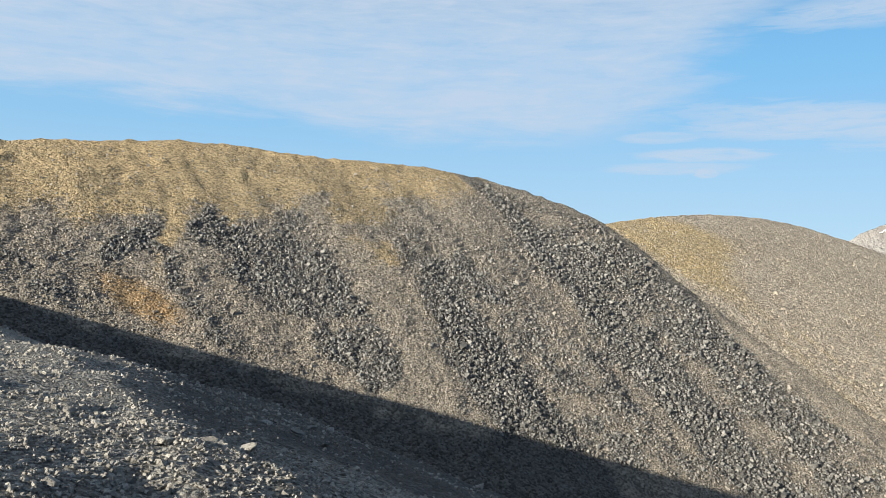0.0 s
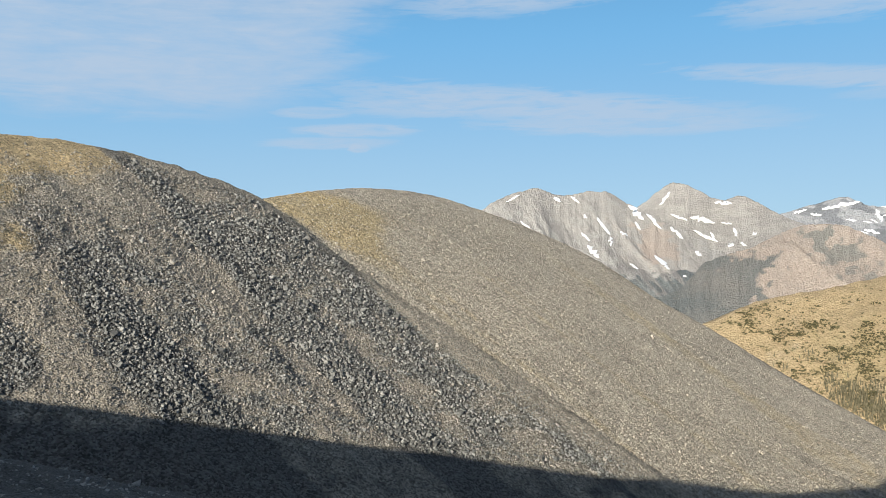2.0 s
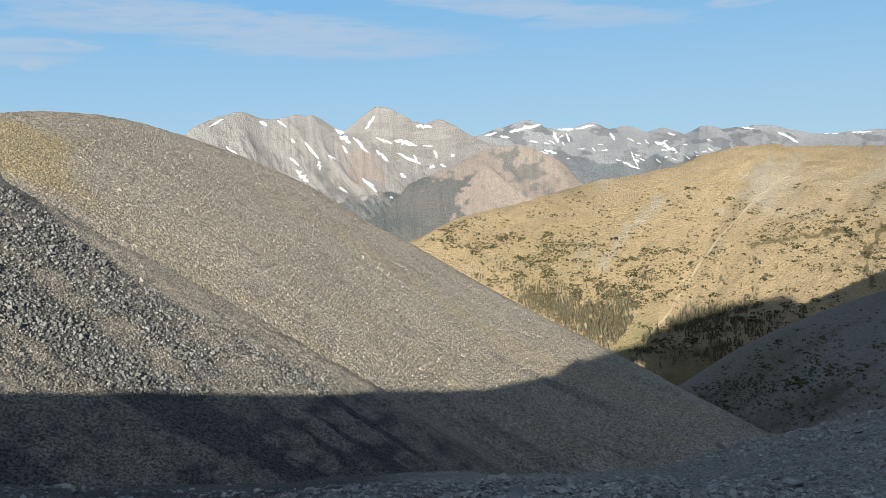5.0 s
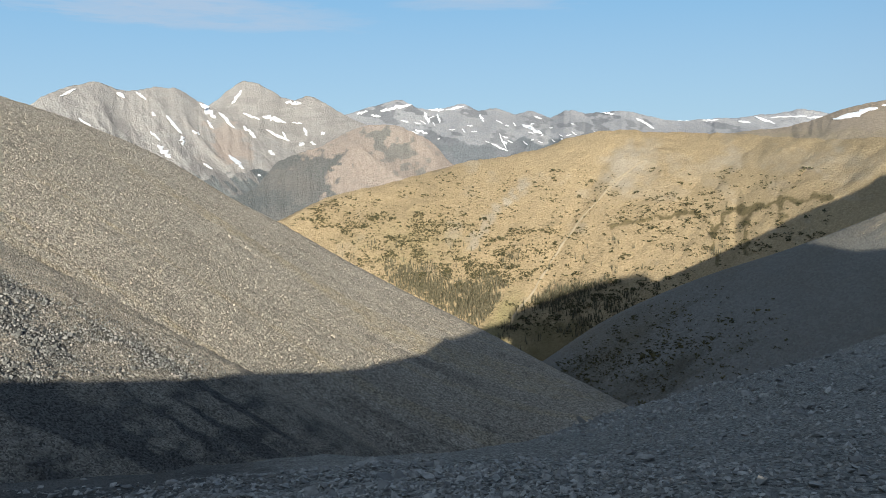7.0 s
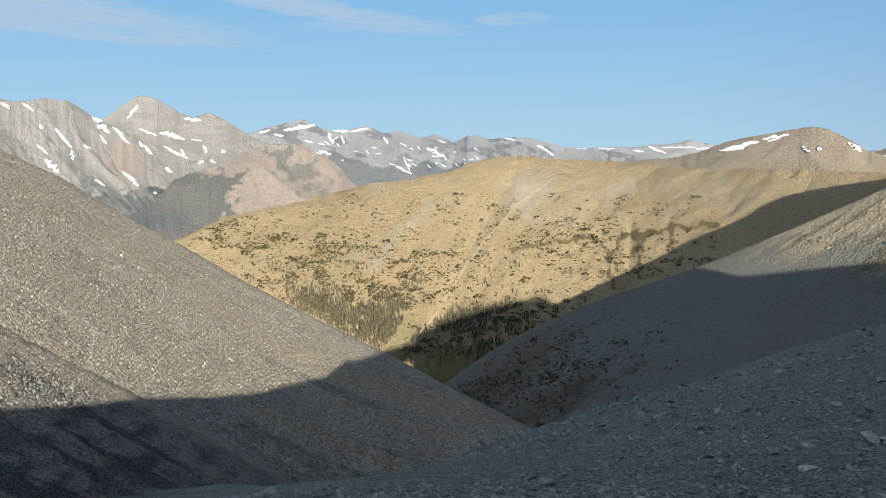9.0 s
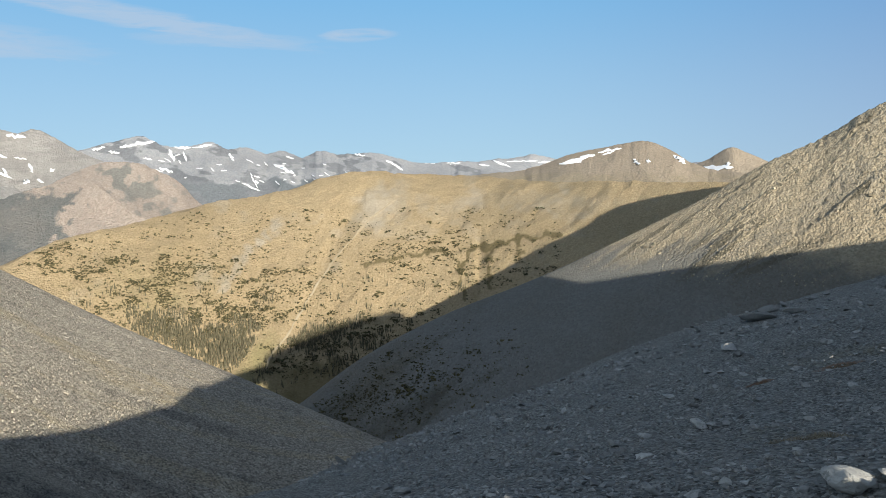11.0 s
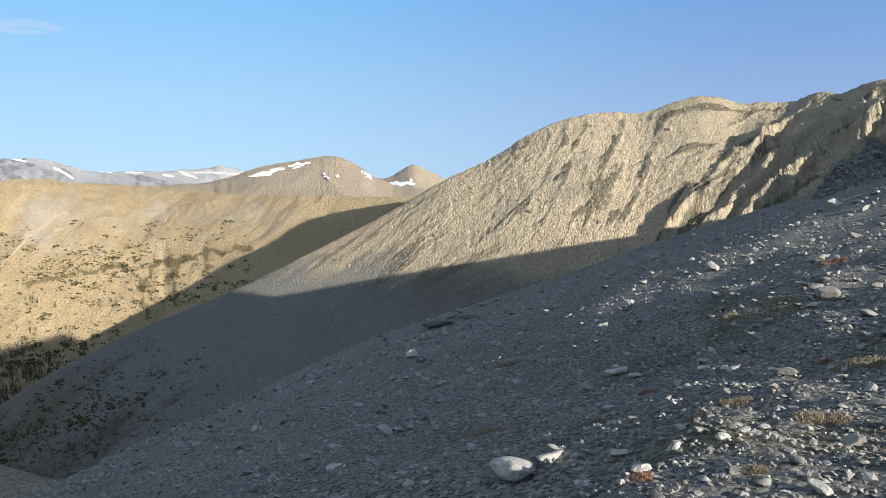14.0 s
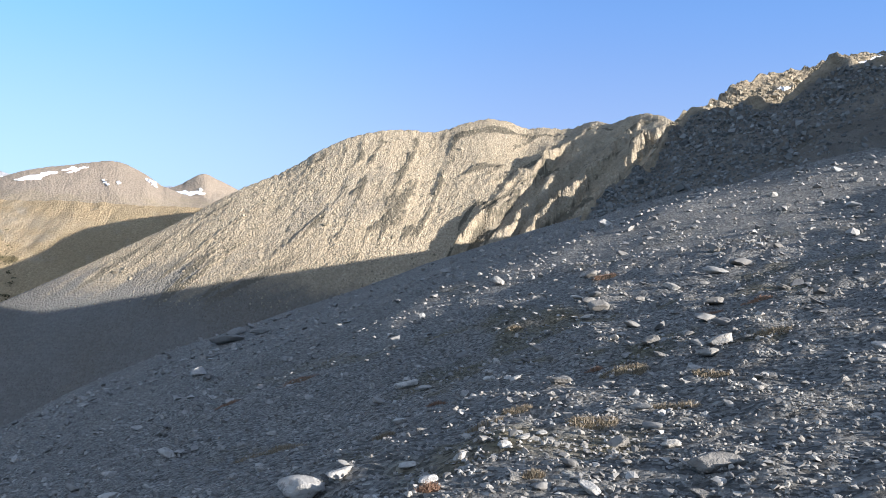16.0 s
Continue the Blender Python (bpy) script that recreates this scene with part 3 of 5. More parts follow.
def ridge_relief(p, az, s):
    el = np.degrees(np.arctan2(p[..., 2] - EYE, np.hypot(p[..., 0], p[..., 1])))
    u = ridge_lines(az, el)
    hard = smooth(az, 82, 98)
    ribs = 0.5 * (ridged(u / 1.7, s * 1.8, 0, 61, 5, 0.65) - 0.4) * (0.1 + 0.9 * hard)
    crags = 1.8 * smooth(ridged(u / 1.3, s * 4, 0, 67, 4, 0.6), 0.95, 1.4) * hard
    v = az - 0.8 * el + 0.5 * fbm(az / 2.5, el / 2.5, 0, 63, 3) + 0.22 * fbm(az * 2.2, el * 2.2, 0, 65, 3)      # buttresses that lean away from the sun, lit along their edges alone
    turn = (v - 111.2) / 1.95
    saw = turn - np.floor(turn)
    step_ = np.where(saw < 0.84, saw / 0.84, (1 - saw) / 0.16)
    cliff = 19 * step_ * (0.75 + 0.45 * fbm(v / 1.1, s * 7, 0, 69, 3)) * smooth(v, 111.1, 111.5) * smooth(1.0 - s, 0.03, 0.5) * smooth(s, 0.05, 0.2)
    blocks_ = 0.35 * ridged(p[..., 0] / 3, p[..., 1] / 3, p[..., 2] / 3, 62, 2) * hard
    return cliff + blocks_ + (ribs + crags) * smooth(s, 0.0, 0.45) * (0.12 + 0.88 * smooth(1.0 - s, 0, 0.16)) + 0.6 * ridged(p[..., 0] / 6, p[..., 1] / 6, p[..., 2] / 6, 64, 4, 0.6) * (0.3 + 0.9 * hard)


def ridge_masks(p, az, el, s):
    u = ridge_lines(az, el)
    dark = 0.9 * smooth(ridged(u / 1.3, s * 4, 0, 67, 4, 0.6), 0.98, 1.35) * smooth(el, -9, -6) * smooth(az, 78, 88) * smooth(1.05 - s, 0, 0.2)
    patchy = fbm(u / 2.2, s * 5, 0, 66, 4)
    # lower face greyed below a height: its shade put into the colour
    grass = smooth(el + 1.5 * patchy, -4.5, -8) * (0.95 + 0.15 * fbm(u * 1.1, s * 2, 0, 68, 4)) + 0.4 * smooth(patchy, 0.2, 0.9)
    # dark scrub tone, which also deepens the shaded foot by colour
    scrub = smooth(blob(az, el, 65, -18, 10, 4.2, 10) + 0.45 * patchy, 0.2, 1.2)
    grass = np.maximum(grass, 0.35 * smooth(u, 109, 112.5))          # greyer rock of the cliffs, also putting their shade into the colour
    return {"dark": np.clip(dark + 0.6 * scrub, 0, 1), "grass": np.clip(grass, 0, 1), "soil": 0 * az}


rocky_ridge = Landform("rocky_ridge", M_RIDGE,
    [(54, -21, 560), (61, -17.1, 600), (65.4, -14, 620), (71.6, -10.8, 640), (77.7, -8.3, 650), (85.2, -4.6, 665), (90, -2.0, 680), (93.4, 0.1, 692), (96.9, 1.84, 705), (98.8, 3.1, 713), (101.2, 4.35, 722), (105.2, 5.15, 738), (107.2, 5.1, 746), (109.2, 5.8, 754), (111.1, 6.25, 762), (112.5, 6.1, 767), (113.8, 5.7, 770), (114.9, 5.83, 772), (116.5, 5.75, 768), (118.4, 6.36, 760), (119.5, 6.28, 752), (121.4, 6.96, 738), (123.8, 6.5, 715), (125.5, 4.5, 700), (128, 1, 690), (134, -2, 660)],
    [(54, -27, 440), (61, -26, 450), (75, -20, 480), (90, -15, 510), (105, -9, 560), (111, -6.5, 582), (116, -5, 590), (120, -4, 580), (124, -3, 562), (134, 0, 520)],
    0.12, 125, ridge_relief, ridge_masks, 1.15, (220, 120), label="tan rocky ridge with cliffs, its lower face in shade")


def outcrop_relief(p, az, s):
    block = ridged(p[..., 0] / 6, p[..., 1] / 6, p[..., 2] / 6, 71, 4)
    return 1.2 * (block - 0.4) * smooth(s, 0.72, 0.9) * smooth(1.3 - s, 0, 0.3) + 0.6 * fbm(p[..., 0] / 4, p[..., 1] / 4, p[..., 2] / 4, 72, 3)


def turned_away(az, el):
    """Level distance at which a slope of 33 degrees, falling towards bearing 348, is met."""
    return -30 / (math.tan(radians(el)) + 0.65 * math.cos(radians(az - 348)))


BREAK = ((114, -3), (118, -0.6), (121, 2.6), (122.8, 4.6), (123.95, 6.0), (126.66, 7.03), (128.78, 7.35), (131.12, 8.52), (133.69, 9.9), (136.5, 9.7), (143, 10.3), (150, 10.6), (160, 10), (178, 8))
# apron greyed and darkened below its crest: shade put into the colour
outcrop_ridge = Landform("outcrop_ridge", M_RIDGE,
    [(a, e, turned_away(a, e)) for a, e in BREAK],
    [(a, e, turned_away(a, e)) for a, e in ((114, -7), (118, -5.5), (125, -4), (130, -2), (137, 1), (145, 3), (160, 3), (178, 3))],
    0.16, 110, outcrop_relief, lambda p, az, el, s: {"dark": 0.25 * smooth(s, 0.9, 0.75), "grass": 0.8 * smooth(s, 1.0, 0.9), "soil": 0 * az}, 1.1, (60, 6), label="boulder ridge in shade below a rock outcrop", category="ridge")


def crest_relief(p, az, s):
    return 0.7 * (ridged(p[..., 0] / 4, p[..., 1] / 4, p[..., 2] / 4, 74, 4) - 0.5) * smooth(s, 0.0, 0.2) * smooth(1.25 - s, 0, 0.3)


def west_face(az, el):
    """Level distance at which a slope of 24 degrees that falls to the west is met."""
    return 25 / (0.45 * math.sin(radians(az)) - math.tan(radians(el)))


# the sunlit top of that ridge
outcrop_crest = Landform("outcrop_crest", M_RIDGE,
    [(a, e, west_face(a, e)) for a, e in ((122.4, 4.6), (123.74, 6.5), (125.88, 7.76), (127.59, 9.1), (129.32, 9.6), (131.68, 10.1), (133.94, 10.8), (135.2, 10.9), (136.4, 10.9), (143, 10.6), (150, 9.8))],
    [(a, e, west_face(a, e)) for a, e in ((122.4, 3.6), (123.95, 5.6), (126.66, 6.65), (128.78, 7.0), (131.12, 8.15), (133.69, 9.5), (136.5, 9.3), (143, 8.8), (150, 7.5))],
    0.12, 40, crest_relief, lambda p, az, el, s: {"dark": 0 * az, "grass": 0 * az, "soil": 0 * az}, 1.0, (60, 10), label="sunlit crest of broken tan rock above the boulders", category="ridge")


def far_relief(ribs, height, seed, lean=0.0, soft=0.5):
    """Broad facets, the spurs between them, and fine runnels, all coming down the face aslant; ribs: degrees from one spur to the next."""
    def relief(p, az, s):
        u = az + lean * s + 0.8 * ribs * fbm(az / (2 * ribs), s * 1.5, 0, seed + 7, 3)
        facet = ridged(u / (3.2 * ribs), s * 1.1, 0, seed, 2, soft) - 0.2
        spur = ridged(u / ribs, s * 1.8, 0, seed + 1, 3, 0.5) - 0.3
        runnel = ridged(u / (0.3 * ribs), s * 3.5, 0, seed + 2, 3, 0.6)
        body = (facet + 0.3 * spur * smooth(fbm(u / (4 * ribs), s * 2, 0, seed + 4, 2), -0.4, 0.5) + 0.05 * runnel) * smooth(1.0 - s, 0, 0.3) * smooth(s, -0.1, 0.25)
        return height * (body + 0.10 * fbm(az * 4, s * 14, 0, seed + 3, 4) * smooth(1.02 - s, 0, 0.1))
    return relief


def range_masks(p, az, el, s):
    """Woods at the foot, a reddish flank, and darker bands of rock between the pale scree that runs down aslant."""
    mottle = fbm(az / 1.1, el * 1.6, 0, 81, 4)
    wood = smooth(-3.1 + 0.6 * mottle - el, -0.2, 0.3)
    lane = az + 0.85 * el
    band = smooth(fbm(lane / 0.45, el / 2.6, 0, 89, 4) + 0.5 * mottle, 0.05, 0.6)
    red = smooth(blob(az, el, 39.2, -0.8, 1.7, 2.2, 40) + 0.25 * mottle, 0.35, 0.9) + 0.25 * smooth(fbm(lane / 0.8, el / 3, 0, 90, 3), 0.2, 0.6)
    return {"grass": wood, "soil": np.clip(red, 0, 1), "dark": np.clip(0.85 * band * (1 - 0.6 * red), 0, 1)}


def back_masks(p, az, el, s):
    mottle = fbm(az / 0.9, el * 1.6, 0, 91, 4)
    return {"grass": smooth(-1.9 + 0.5 * mottle - el, -0.2, 0.5), "soil": 0.2 * smooth(mottle, 0, 0.6), "dark": np.clip(0.45 + smooth(fbm(az / 1.4, el / 0.35, 0, 92, 4) + 0.4 * mottle, 0.0, 0.5), 0, 1)}


snowy_mountain = Landform("snowy_mountain", M_FAR,
    [(16, -2, 3000), (22, 0, 3100), (26.9, 1.8, 3200), (27.7, 2.3, 3220), (29.6, 3.05, 3270), (30.75, 3.27, 3300), (31.6, 3.0, 3310), (32.7, 2.74, 3330), (33.9, 2.9, 3350), (35.9, 2.83, 3370), (37.1, 2.12, 3350), (38.1, 1.58, 3300), (39.4, 0.98, 3250), (41.8, -0.44, 3100), (43.4, -1.4, 3000), (46, -3, 2900), (50, -4.5, 2800)],
    [(16, -7, 2450), (27, -6.5, 2400), (38, -6.5, 2400), (46, -6.5, 2400), (50, -6.5, 2400)],
    0.08, 150, far_relief(1.3, 13, 82, 5.0), range_masks, 0.95, (600, 250), 0.05, label="grey mountain with slanting streaks of old snow", category="mountain")

back_peak = Landform("back_peak", M_FAR,
    [(32, -1, 3700), (36, 0.8, 3750), (38.05, 1.88, 3800), (39.5, 2.9, 3820), (40.4, 3.38, 3830), (41.3, 3.15, 3830), (42.7, 2.32, 3830), (43.5, 2.05, 3820), (44.85, 2.32, 3820), (45.9, 1.75, 3800), (47.1, 0.98, 3800), (50, -0.3, 3700), (54, -2, 3600)],
    [(32, -5, 3200), (41, -5, 3150), (54, -5, 3150)],
    0.1, 110, far_relief(1.5, 12, 93, -2.0), back_masks, 0.95, (500, 200), 0.05, label="farther grey peak with ledges of old snow", category="mountain")

far_range = Landform("far_range", M_FARGREY,
    [(42, 0, 4300), (47.5, 1.1, 4350), (49.1, 1.56, 4400), (51.3, 1.88, 4400), (52.3, 1.46, 4400), (53.5, 1.29, 4400), (55.4, 1.6, 4400), (56.6, 1.17, 4400), (57.9, 1.25, 4400), (59.2, 0.86, 4400), (60.1, 1.06, 4400), (61.6, 0.64, 4400), (62.8, 1.06, 4400), (64.3, 0.82, 4400), (66.6, 0.93, 4400), (69, 0.36, 4400), (71, 0.2, 4400), (76, -0.4, 4400)],
    [(42, -4, 3500), (55, -4, 3500), (66, -4, 3500), (76, -4, 3500)],
    0.1, 100, far_relief(1.6, 16, 83, 3.0), lambda p, az, el, s: {"grass": smooth(-0.95 + 0.4 * fbm(az, el, 0, 84) - el, -0.1, 0.4), "soil": 0 * az, "dark": smooth(fbm(az / 1.1 + el * 0.6, el / 0.5, 0, 94, 4), 0.0, 0.5)}, 0.95, (350, 150), 0.05, label="distant blue-grey mountains with snow patches", category="mountain")

horizon_hills = Landform("horizon_hills", M_FARGREY,
    [(60, 0, 4700), (68, 0.35, 4700), (70, 0.25, 4700), (73, 0.3, 4700), (76, 0.55, 4700), (78.6, 0.75, 4700), (80, 0.4, 4700), (84, 0.3, 4700), (100, 0.2, 4700)],
    [(60, -2, 4300), (75, -2, 4300), (100, -2, 4300)], 0.15, 20, far_relief(2.5, 14, 86), lambda p, az, el, s: {"grass": 0 * az}, 1.0, (150, 40), 0.05, label="low far hills on the horizon with thin snow", category="mountain")

def foothill_masks(p, az, el, s):
    """Dark woods in the valley and grey-green scrub in the hollow between two reddish ribs."""
    mottle = fbm(az * 1.7, el * 2.2, 0, 89, 4)
    wood = smooth(46.0 + 0.5 * (el + 4) + 0.9 * mottle - az, -0.5, 0.7) * smooth(-1.6 - el + 0.4 * mottle, -0.3, 0.6) * (1.05 + 0.35 * mottle)
    scrub = blob(az, el, 51.0, -1.9, 2.3, 0.8, -38) + 0.7 * blob(az, el, 50.0, -0.6, 1.5, 0.5, -20)
    return {"grass": np.clip(wood + 0.5 * smooth(el, -3.0, -4.2) * smooth(az, 50, 52), 0, 1), "dark": np.clip(1.3 * scrub * (0.9 + mottle) + 0.4 * smooth(mottle, 0.3, 0.8), 0, 1), "soil": 0 * az}


def foothill_relief(p, az, s):
    """Two sharp ribs that come down aslant with a hollow between them."""
    el = np.degrees(np.arctan2(p[..., 2] - EYE, np.hypot(p[..., 0], p[..., 1])))
    wob = 0.25 * fbm(az, el, 0, 95, 3)
    near, beyond = az - 46.7 - 1.18 * (-0.9 - el) + wob, az - 51.2 - 1.5 * (0.0 - el) + wob
    return far_relief(1.2, 6, 85, 4.0)(p, az, s) + (26 * np.exp(-np.abs(near) / 1.3) + 20 * np.exp(-np.abs(beyond) / 1.0)) * smooth(1.0 - s, 0, 0.25) * smooth(s, 0, 0.2)


foothill = Landform("foothill", M_FOOT,
    [(35, -6, 2000), (38, -5, 2050), (40.8, -3.8, 2100), (42.2, -2.3, 2180), (43.6, -1.7, 2210), (45.4, -1.1, 2250), (46.7, -0.45, 2290), (48.3, 0.15, 2300), (50.9, 0.1, 2300), (52, -0.3, 2300), (53, -0.84, 2280), (54.6, -2.5, 2250), (56, -3.0, 2250), (60, -3.4, 2200)],
    [(35, -9, 1700), (45, -9, 1750), (60, -9, 1750)], 0.1, 70, foothill_relief, foothill_masks, 1.0, (300, 150), 0.05,
    label="reddish brown foothill with dark woods at its foot", category="hill")

brown_peak = Landform("brown_peak", M_BROWN,
    [(70, -1.2, 2400), (74, -0.6, 2400), (77.6, -0.2, 2420), (80.7, 0.85, 2450), (83.7, 1.45, 2480), (85.8, 1.71, 2500), (87.1, 1.25, 2500), (88.9, 0.2, 2500), (93, -0.5, 2500), (100, -0.8, 2500)],
    [(70, -4, 1900), (85, -4, 1900), (100, -4, 1900)], 0.1, 60, far_relief(1.6, 6, 87, 2.0), lambda p, az, el, s: {"grass": 0.4 * smooth(el, 0, -0.8)}, 1.05, (250, 90), 0.03, label="brown tundra peak with a long snowbank along its shoulder", category="mountain")

cone_peak = Landform("cone_peak", M_BROWN,
    [(86, -1, 2950), (88.4, -0.2, 3000), (89.8, 0.45, 3000), (91.3, 1.25, 3000), (92.6, 0.8, 3000), (94.0, 0.15, 3000), (97, -0.9, 2950)],
    [(86, -3, 2600), (97, -3, 2600)], 0.08, 50, far_relief(1.6, 7, 88), lambda p, az, el, s: {"grass": 0 * az}, 1.0, (250, 90), 0.02, label="small dark cone-shaped peak behind the ridge", category="mountain")


# ---------------------------------------------------------------- loose stones
def hull_points(rng, n, flat, boxy=0.75):
    """A rough block: the hull of random points in a flattened box."""
    bm = bmesh.new()
    for _ in range(n):
        v = rng.normal(size=3)
        v = v / np.abs(v).max() ** boxy / np.linalg.norm(v) ** (1 - boxy)
        bm.verts.new((v[0] * 0.5 * rng.uniform(0.85, 1.0), v[1] * 0.42, v[2] * 0.5 * flat))
    bmesh.ops.convex_hull(bm, input=bm.verts)
    bmesh.ops.delete(bm, geom=[w for w in bm.verts if not w.link_faces], context="VERTS")
    bmesh.ops.triangulate(bm, faces=bm.faces)
    bm.verts.index_update()
    v = np.array([w.co[:] for w in bm.verts])
    f = np.array([[w.index for w in face.verts] for face in bm.faces])
    bm.free()
    return v, f


def turn_matrices(rng, n, tip=0.35):
    """Random turns about the vertical with a slight tip."""
    a, b, c = rng.uniform(0, 2 * math.pi, n), rng.normal(0, tip, n), rng.normal(0, tip, n)
    ca, sa, cb, sb, cc, sc = np.cos(a), np.sin(a), np.cos(b), np.sin(b), np.cos(c), np.sin(c)
    z, o = np.zeros(n), np.ones(n)
    rz = np.stack([ca, -sa, z, sa, ca, z, z, z, o], -1).reshape(n, 3, 3)
    rx = np.stack([o, z, z, z, cb, -sb, z, sb, cb], -1).reshape(n, 3, 3)
    ry = np.stack([cc, z, sc, z, o, z, -sc, z, cc], -1).reshape(n, 3, 3)
    return ry @ rx @ rz


def strewn(name, rng, places, sizes, shapes, mat, label, category, tip=0.35):
    """Many loose pieces as one object."""
    verts, faces, base = [], [], 0
    pick = rng.integers(0, len(shapes), len(places))
    turns = turn_matrices(rng, len(places), tip)
    for k, (v, f) in enumerate(shapes):
        w = np.where(pick == k)[0]
        if not len(w):
            continue
        p = np.einsum("nij,vj->nvi", turns[w], v) * sizes[w][:, None, None] + places[w][:, None]
        verts.append(p.reshape(-1, 3))
        faces.append((f[None] + (np.arange(len(w)) * len(v))[:, None, None] + base).reshape(-1, 3))
        base += p.shape[0] * p.shape[1]
    me = mesh_from(name, np.concatenate(verts), np.concatenate(faces), mat)
    return tagged(new(name, me), label, category, kind="stuff")


def chipped(rng, flat):
    """A stone: a box with its corners knocked about."""
    c = np.array([[x, y, z] for x in (-1, 1) for y in (-1, 1) for z in (-1, 1)], float)
    c *= rng.uniform(0.45, 1.0, (8, 3)) * [0.55, 0.45, 0.5 * flat]
    quads = [(0, 1, 3, 2), (4, 6, 7, 5), (0, 4, 5, 1), (2, 3, 7, 6), (0, 2, 6, 4), (1, 5, 7, 3)]
    tris = [t for a, b, d, e in quads for t in ((a, b, d), (a, d, e))]
    return c, np.array(tris)


rng = np.random.default_rng(7)
BLOCKS = [chipped(rng, rng.uniform(0.7, 1.1)) for _ in range(24)]
SLABS = [hull_points(rng, 8, rng.uniform(0.3, 0.65)) for _ in range(24)]
COBBLES = [hull_points(rng, 11, rng.uniform(0.5, 0.9), 0.45) for _ in range(24)]


def mask_at(az, el, masks, key, p):
    return masks(p, az, el, 0 * az + 0.5)[key]


def over_face(hill, rng, n, lo_az, hi_az, lo_el, hi_el, keep):
    """Random places on a hill's face, kept with the chance that keep gives."""
    az, el = rng.uniform(lo_az, hi_az, n), rng.uniform(lo_el, hi_el, n)
    g = np.clip((az - hill.az[0]) / (hill.az[1] - hill.az[0]), 0, len(hill.az) - 1).astype(int)
    e = hill.el[g, :hill.rows]
    ok = (el < e[:, -8]) & (el > e[:, 0])
    az, el = az[ok], el[ok]
    p = hill.at(az, el)
    ok = rng.uniform(0, 1, len(az)) < keep(az, el, p)
    return p[ok], az[ok], el[ok]


def skyline_of_slope(az):
    """The height angle under which the near slope hides what lies behind, at each bearing."""
    a, r = np.radians(az)[:, None], np.exp(np.linspace(1.6, 5.0, 60))[None]
    z = ground_height(r * np.sin(a), r * np.cos(a)) - EYE
    return np.degrees(np.arctan((z / r).max(1)))


def boulder_chance(az, el, p):
    m = talus_masks(p, az, el, 0 * az)
    seen = el > skyline_of_slope(az) - 1.5
    seen = seen & (el > gully_floor(az) + 0.3 * fbm(az, el, 0, 44, 2))
    return seen * np.clip(0.72 + 0.4 * m["dark"] - 0.6 * np.clip(m["grass"] + m["soil"], 0, 1), 0.1, 1)


p, az, el = over_face(scree_hill, rng, 160000, -36, 40, -20, 8, boulder_chance)
dark = mask_at(az, el, talus_masks, "dark", p)
grey = rng.uniform(0.1, 0.75, len(p)) < dark
finer = mask_at(az, el, talus_masks, "scree", p)
size = 0.0017 * np.hypot(p[:, 0], p[:, 1]) * np.exp(rng.normal(0, 0.36, len(p))) * (0.8 + 0.45 * dark) * (1 - 0.35 * finer)
strewn("grey_boulders", rng, p[grey] + size[grey][:, None] * [0, 0, 0.45], size[grey] * 0.95, BLOCKS, M_BOULDER, "tongues of grey angular boulders on the hill", "boulders", 0.7)
strewn("tan_talus", rng, p[~grey] + size[~grey][:, None] * [0, 0, 0.35], size[~grey], BLOCKS, M_TALUSROCK, "tan scree stones covering the hill between boulders", "scree", 0.7)

p, az, el = over_face(scree_spur, rng, 34000, 10, 66, -22, 4, lambda az, el, p: (el > skyline_of_slope(az) - 1) * (0.75 + 0.25 * smooth(40 - az, 0, 15) - 0.4 * spur_masks(p, az, el, 0 * az)["grass"]))
size = np.exp(rng.normal(-0.45, 0.3, len(p)))
strewn("spur_stones", rng, p + size[:, None] * [0, 0, 0.25], size, BLOCKS, M_SPURSTONE, "fine tan scree stones on the spur", "stones", 0.7)

# the rock ledges and the boulder apron under the outcrop
p, az, el = over_face(outcrop_ridge, rng, 34000, 118, 150, -6, 12, lambda az, el, p: 0.1 + 0.75 * smooth(az - 1.2 * (el - 5), 133.5, 129))
strewn("apron_boulders", rng, p, np.exp(rng.normal(-1.55, 0.45, len(p))), BLOCKS, M_APRON, "dark grey block field below the outcrop", "boulders", 0.7)
p, az, el = over_face(outcrop_crest, rng, 11000, 122.5, 150, 2, 12, lambda az, el, p: 0.85 + 0 * az)
strewn("outcrop_blocks", rng, p + [0, 0, 0.2], np.exp(rng.normal(-1.35, 0.5, len(p))), BLOCKS, M_RIDGESTONE, "large tan blocks of broken rock along the crest", "rocks", 0.5)
p, az, el = over_face(rocky_ridge, rng, 22000, 80, 124, -8, 7, lambda az, el, p: 0.22 * smooth(az, 80, 92) + 0.8 * ridge_masks(p, az, el, 0 * az + 0.5)["dark"])
strewn("ridge_crags", rng, p, np.exp(rng.normal(-0.15, 0.4, len(p))), BLOCKS, M_RIDGESTONE, "small crags and loose rock on the ridge face", "rocks", 0.5)


# foreground scree
def lay(x, y, sink=0.0):
    return np.stack([x, y, ground_height(x, y) + ground_relief(x, y) - sink], -1)


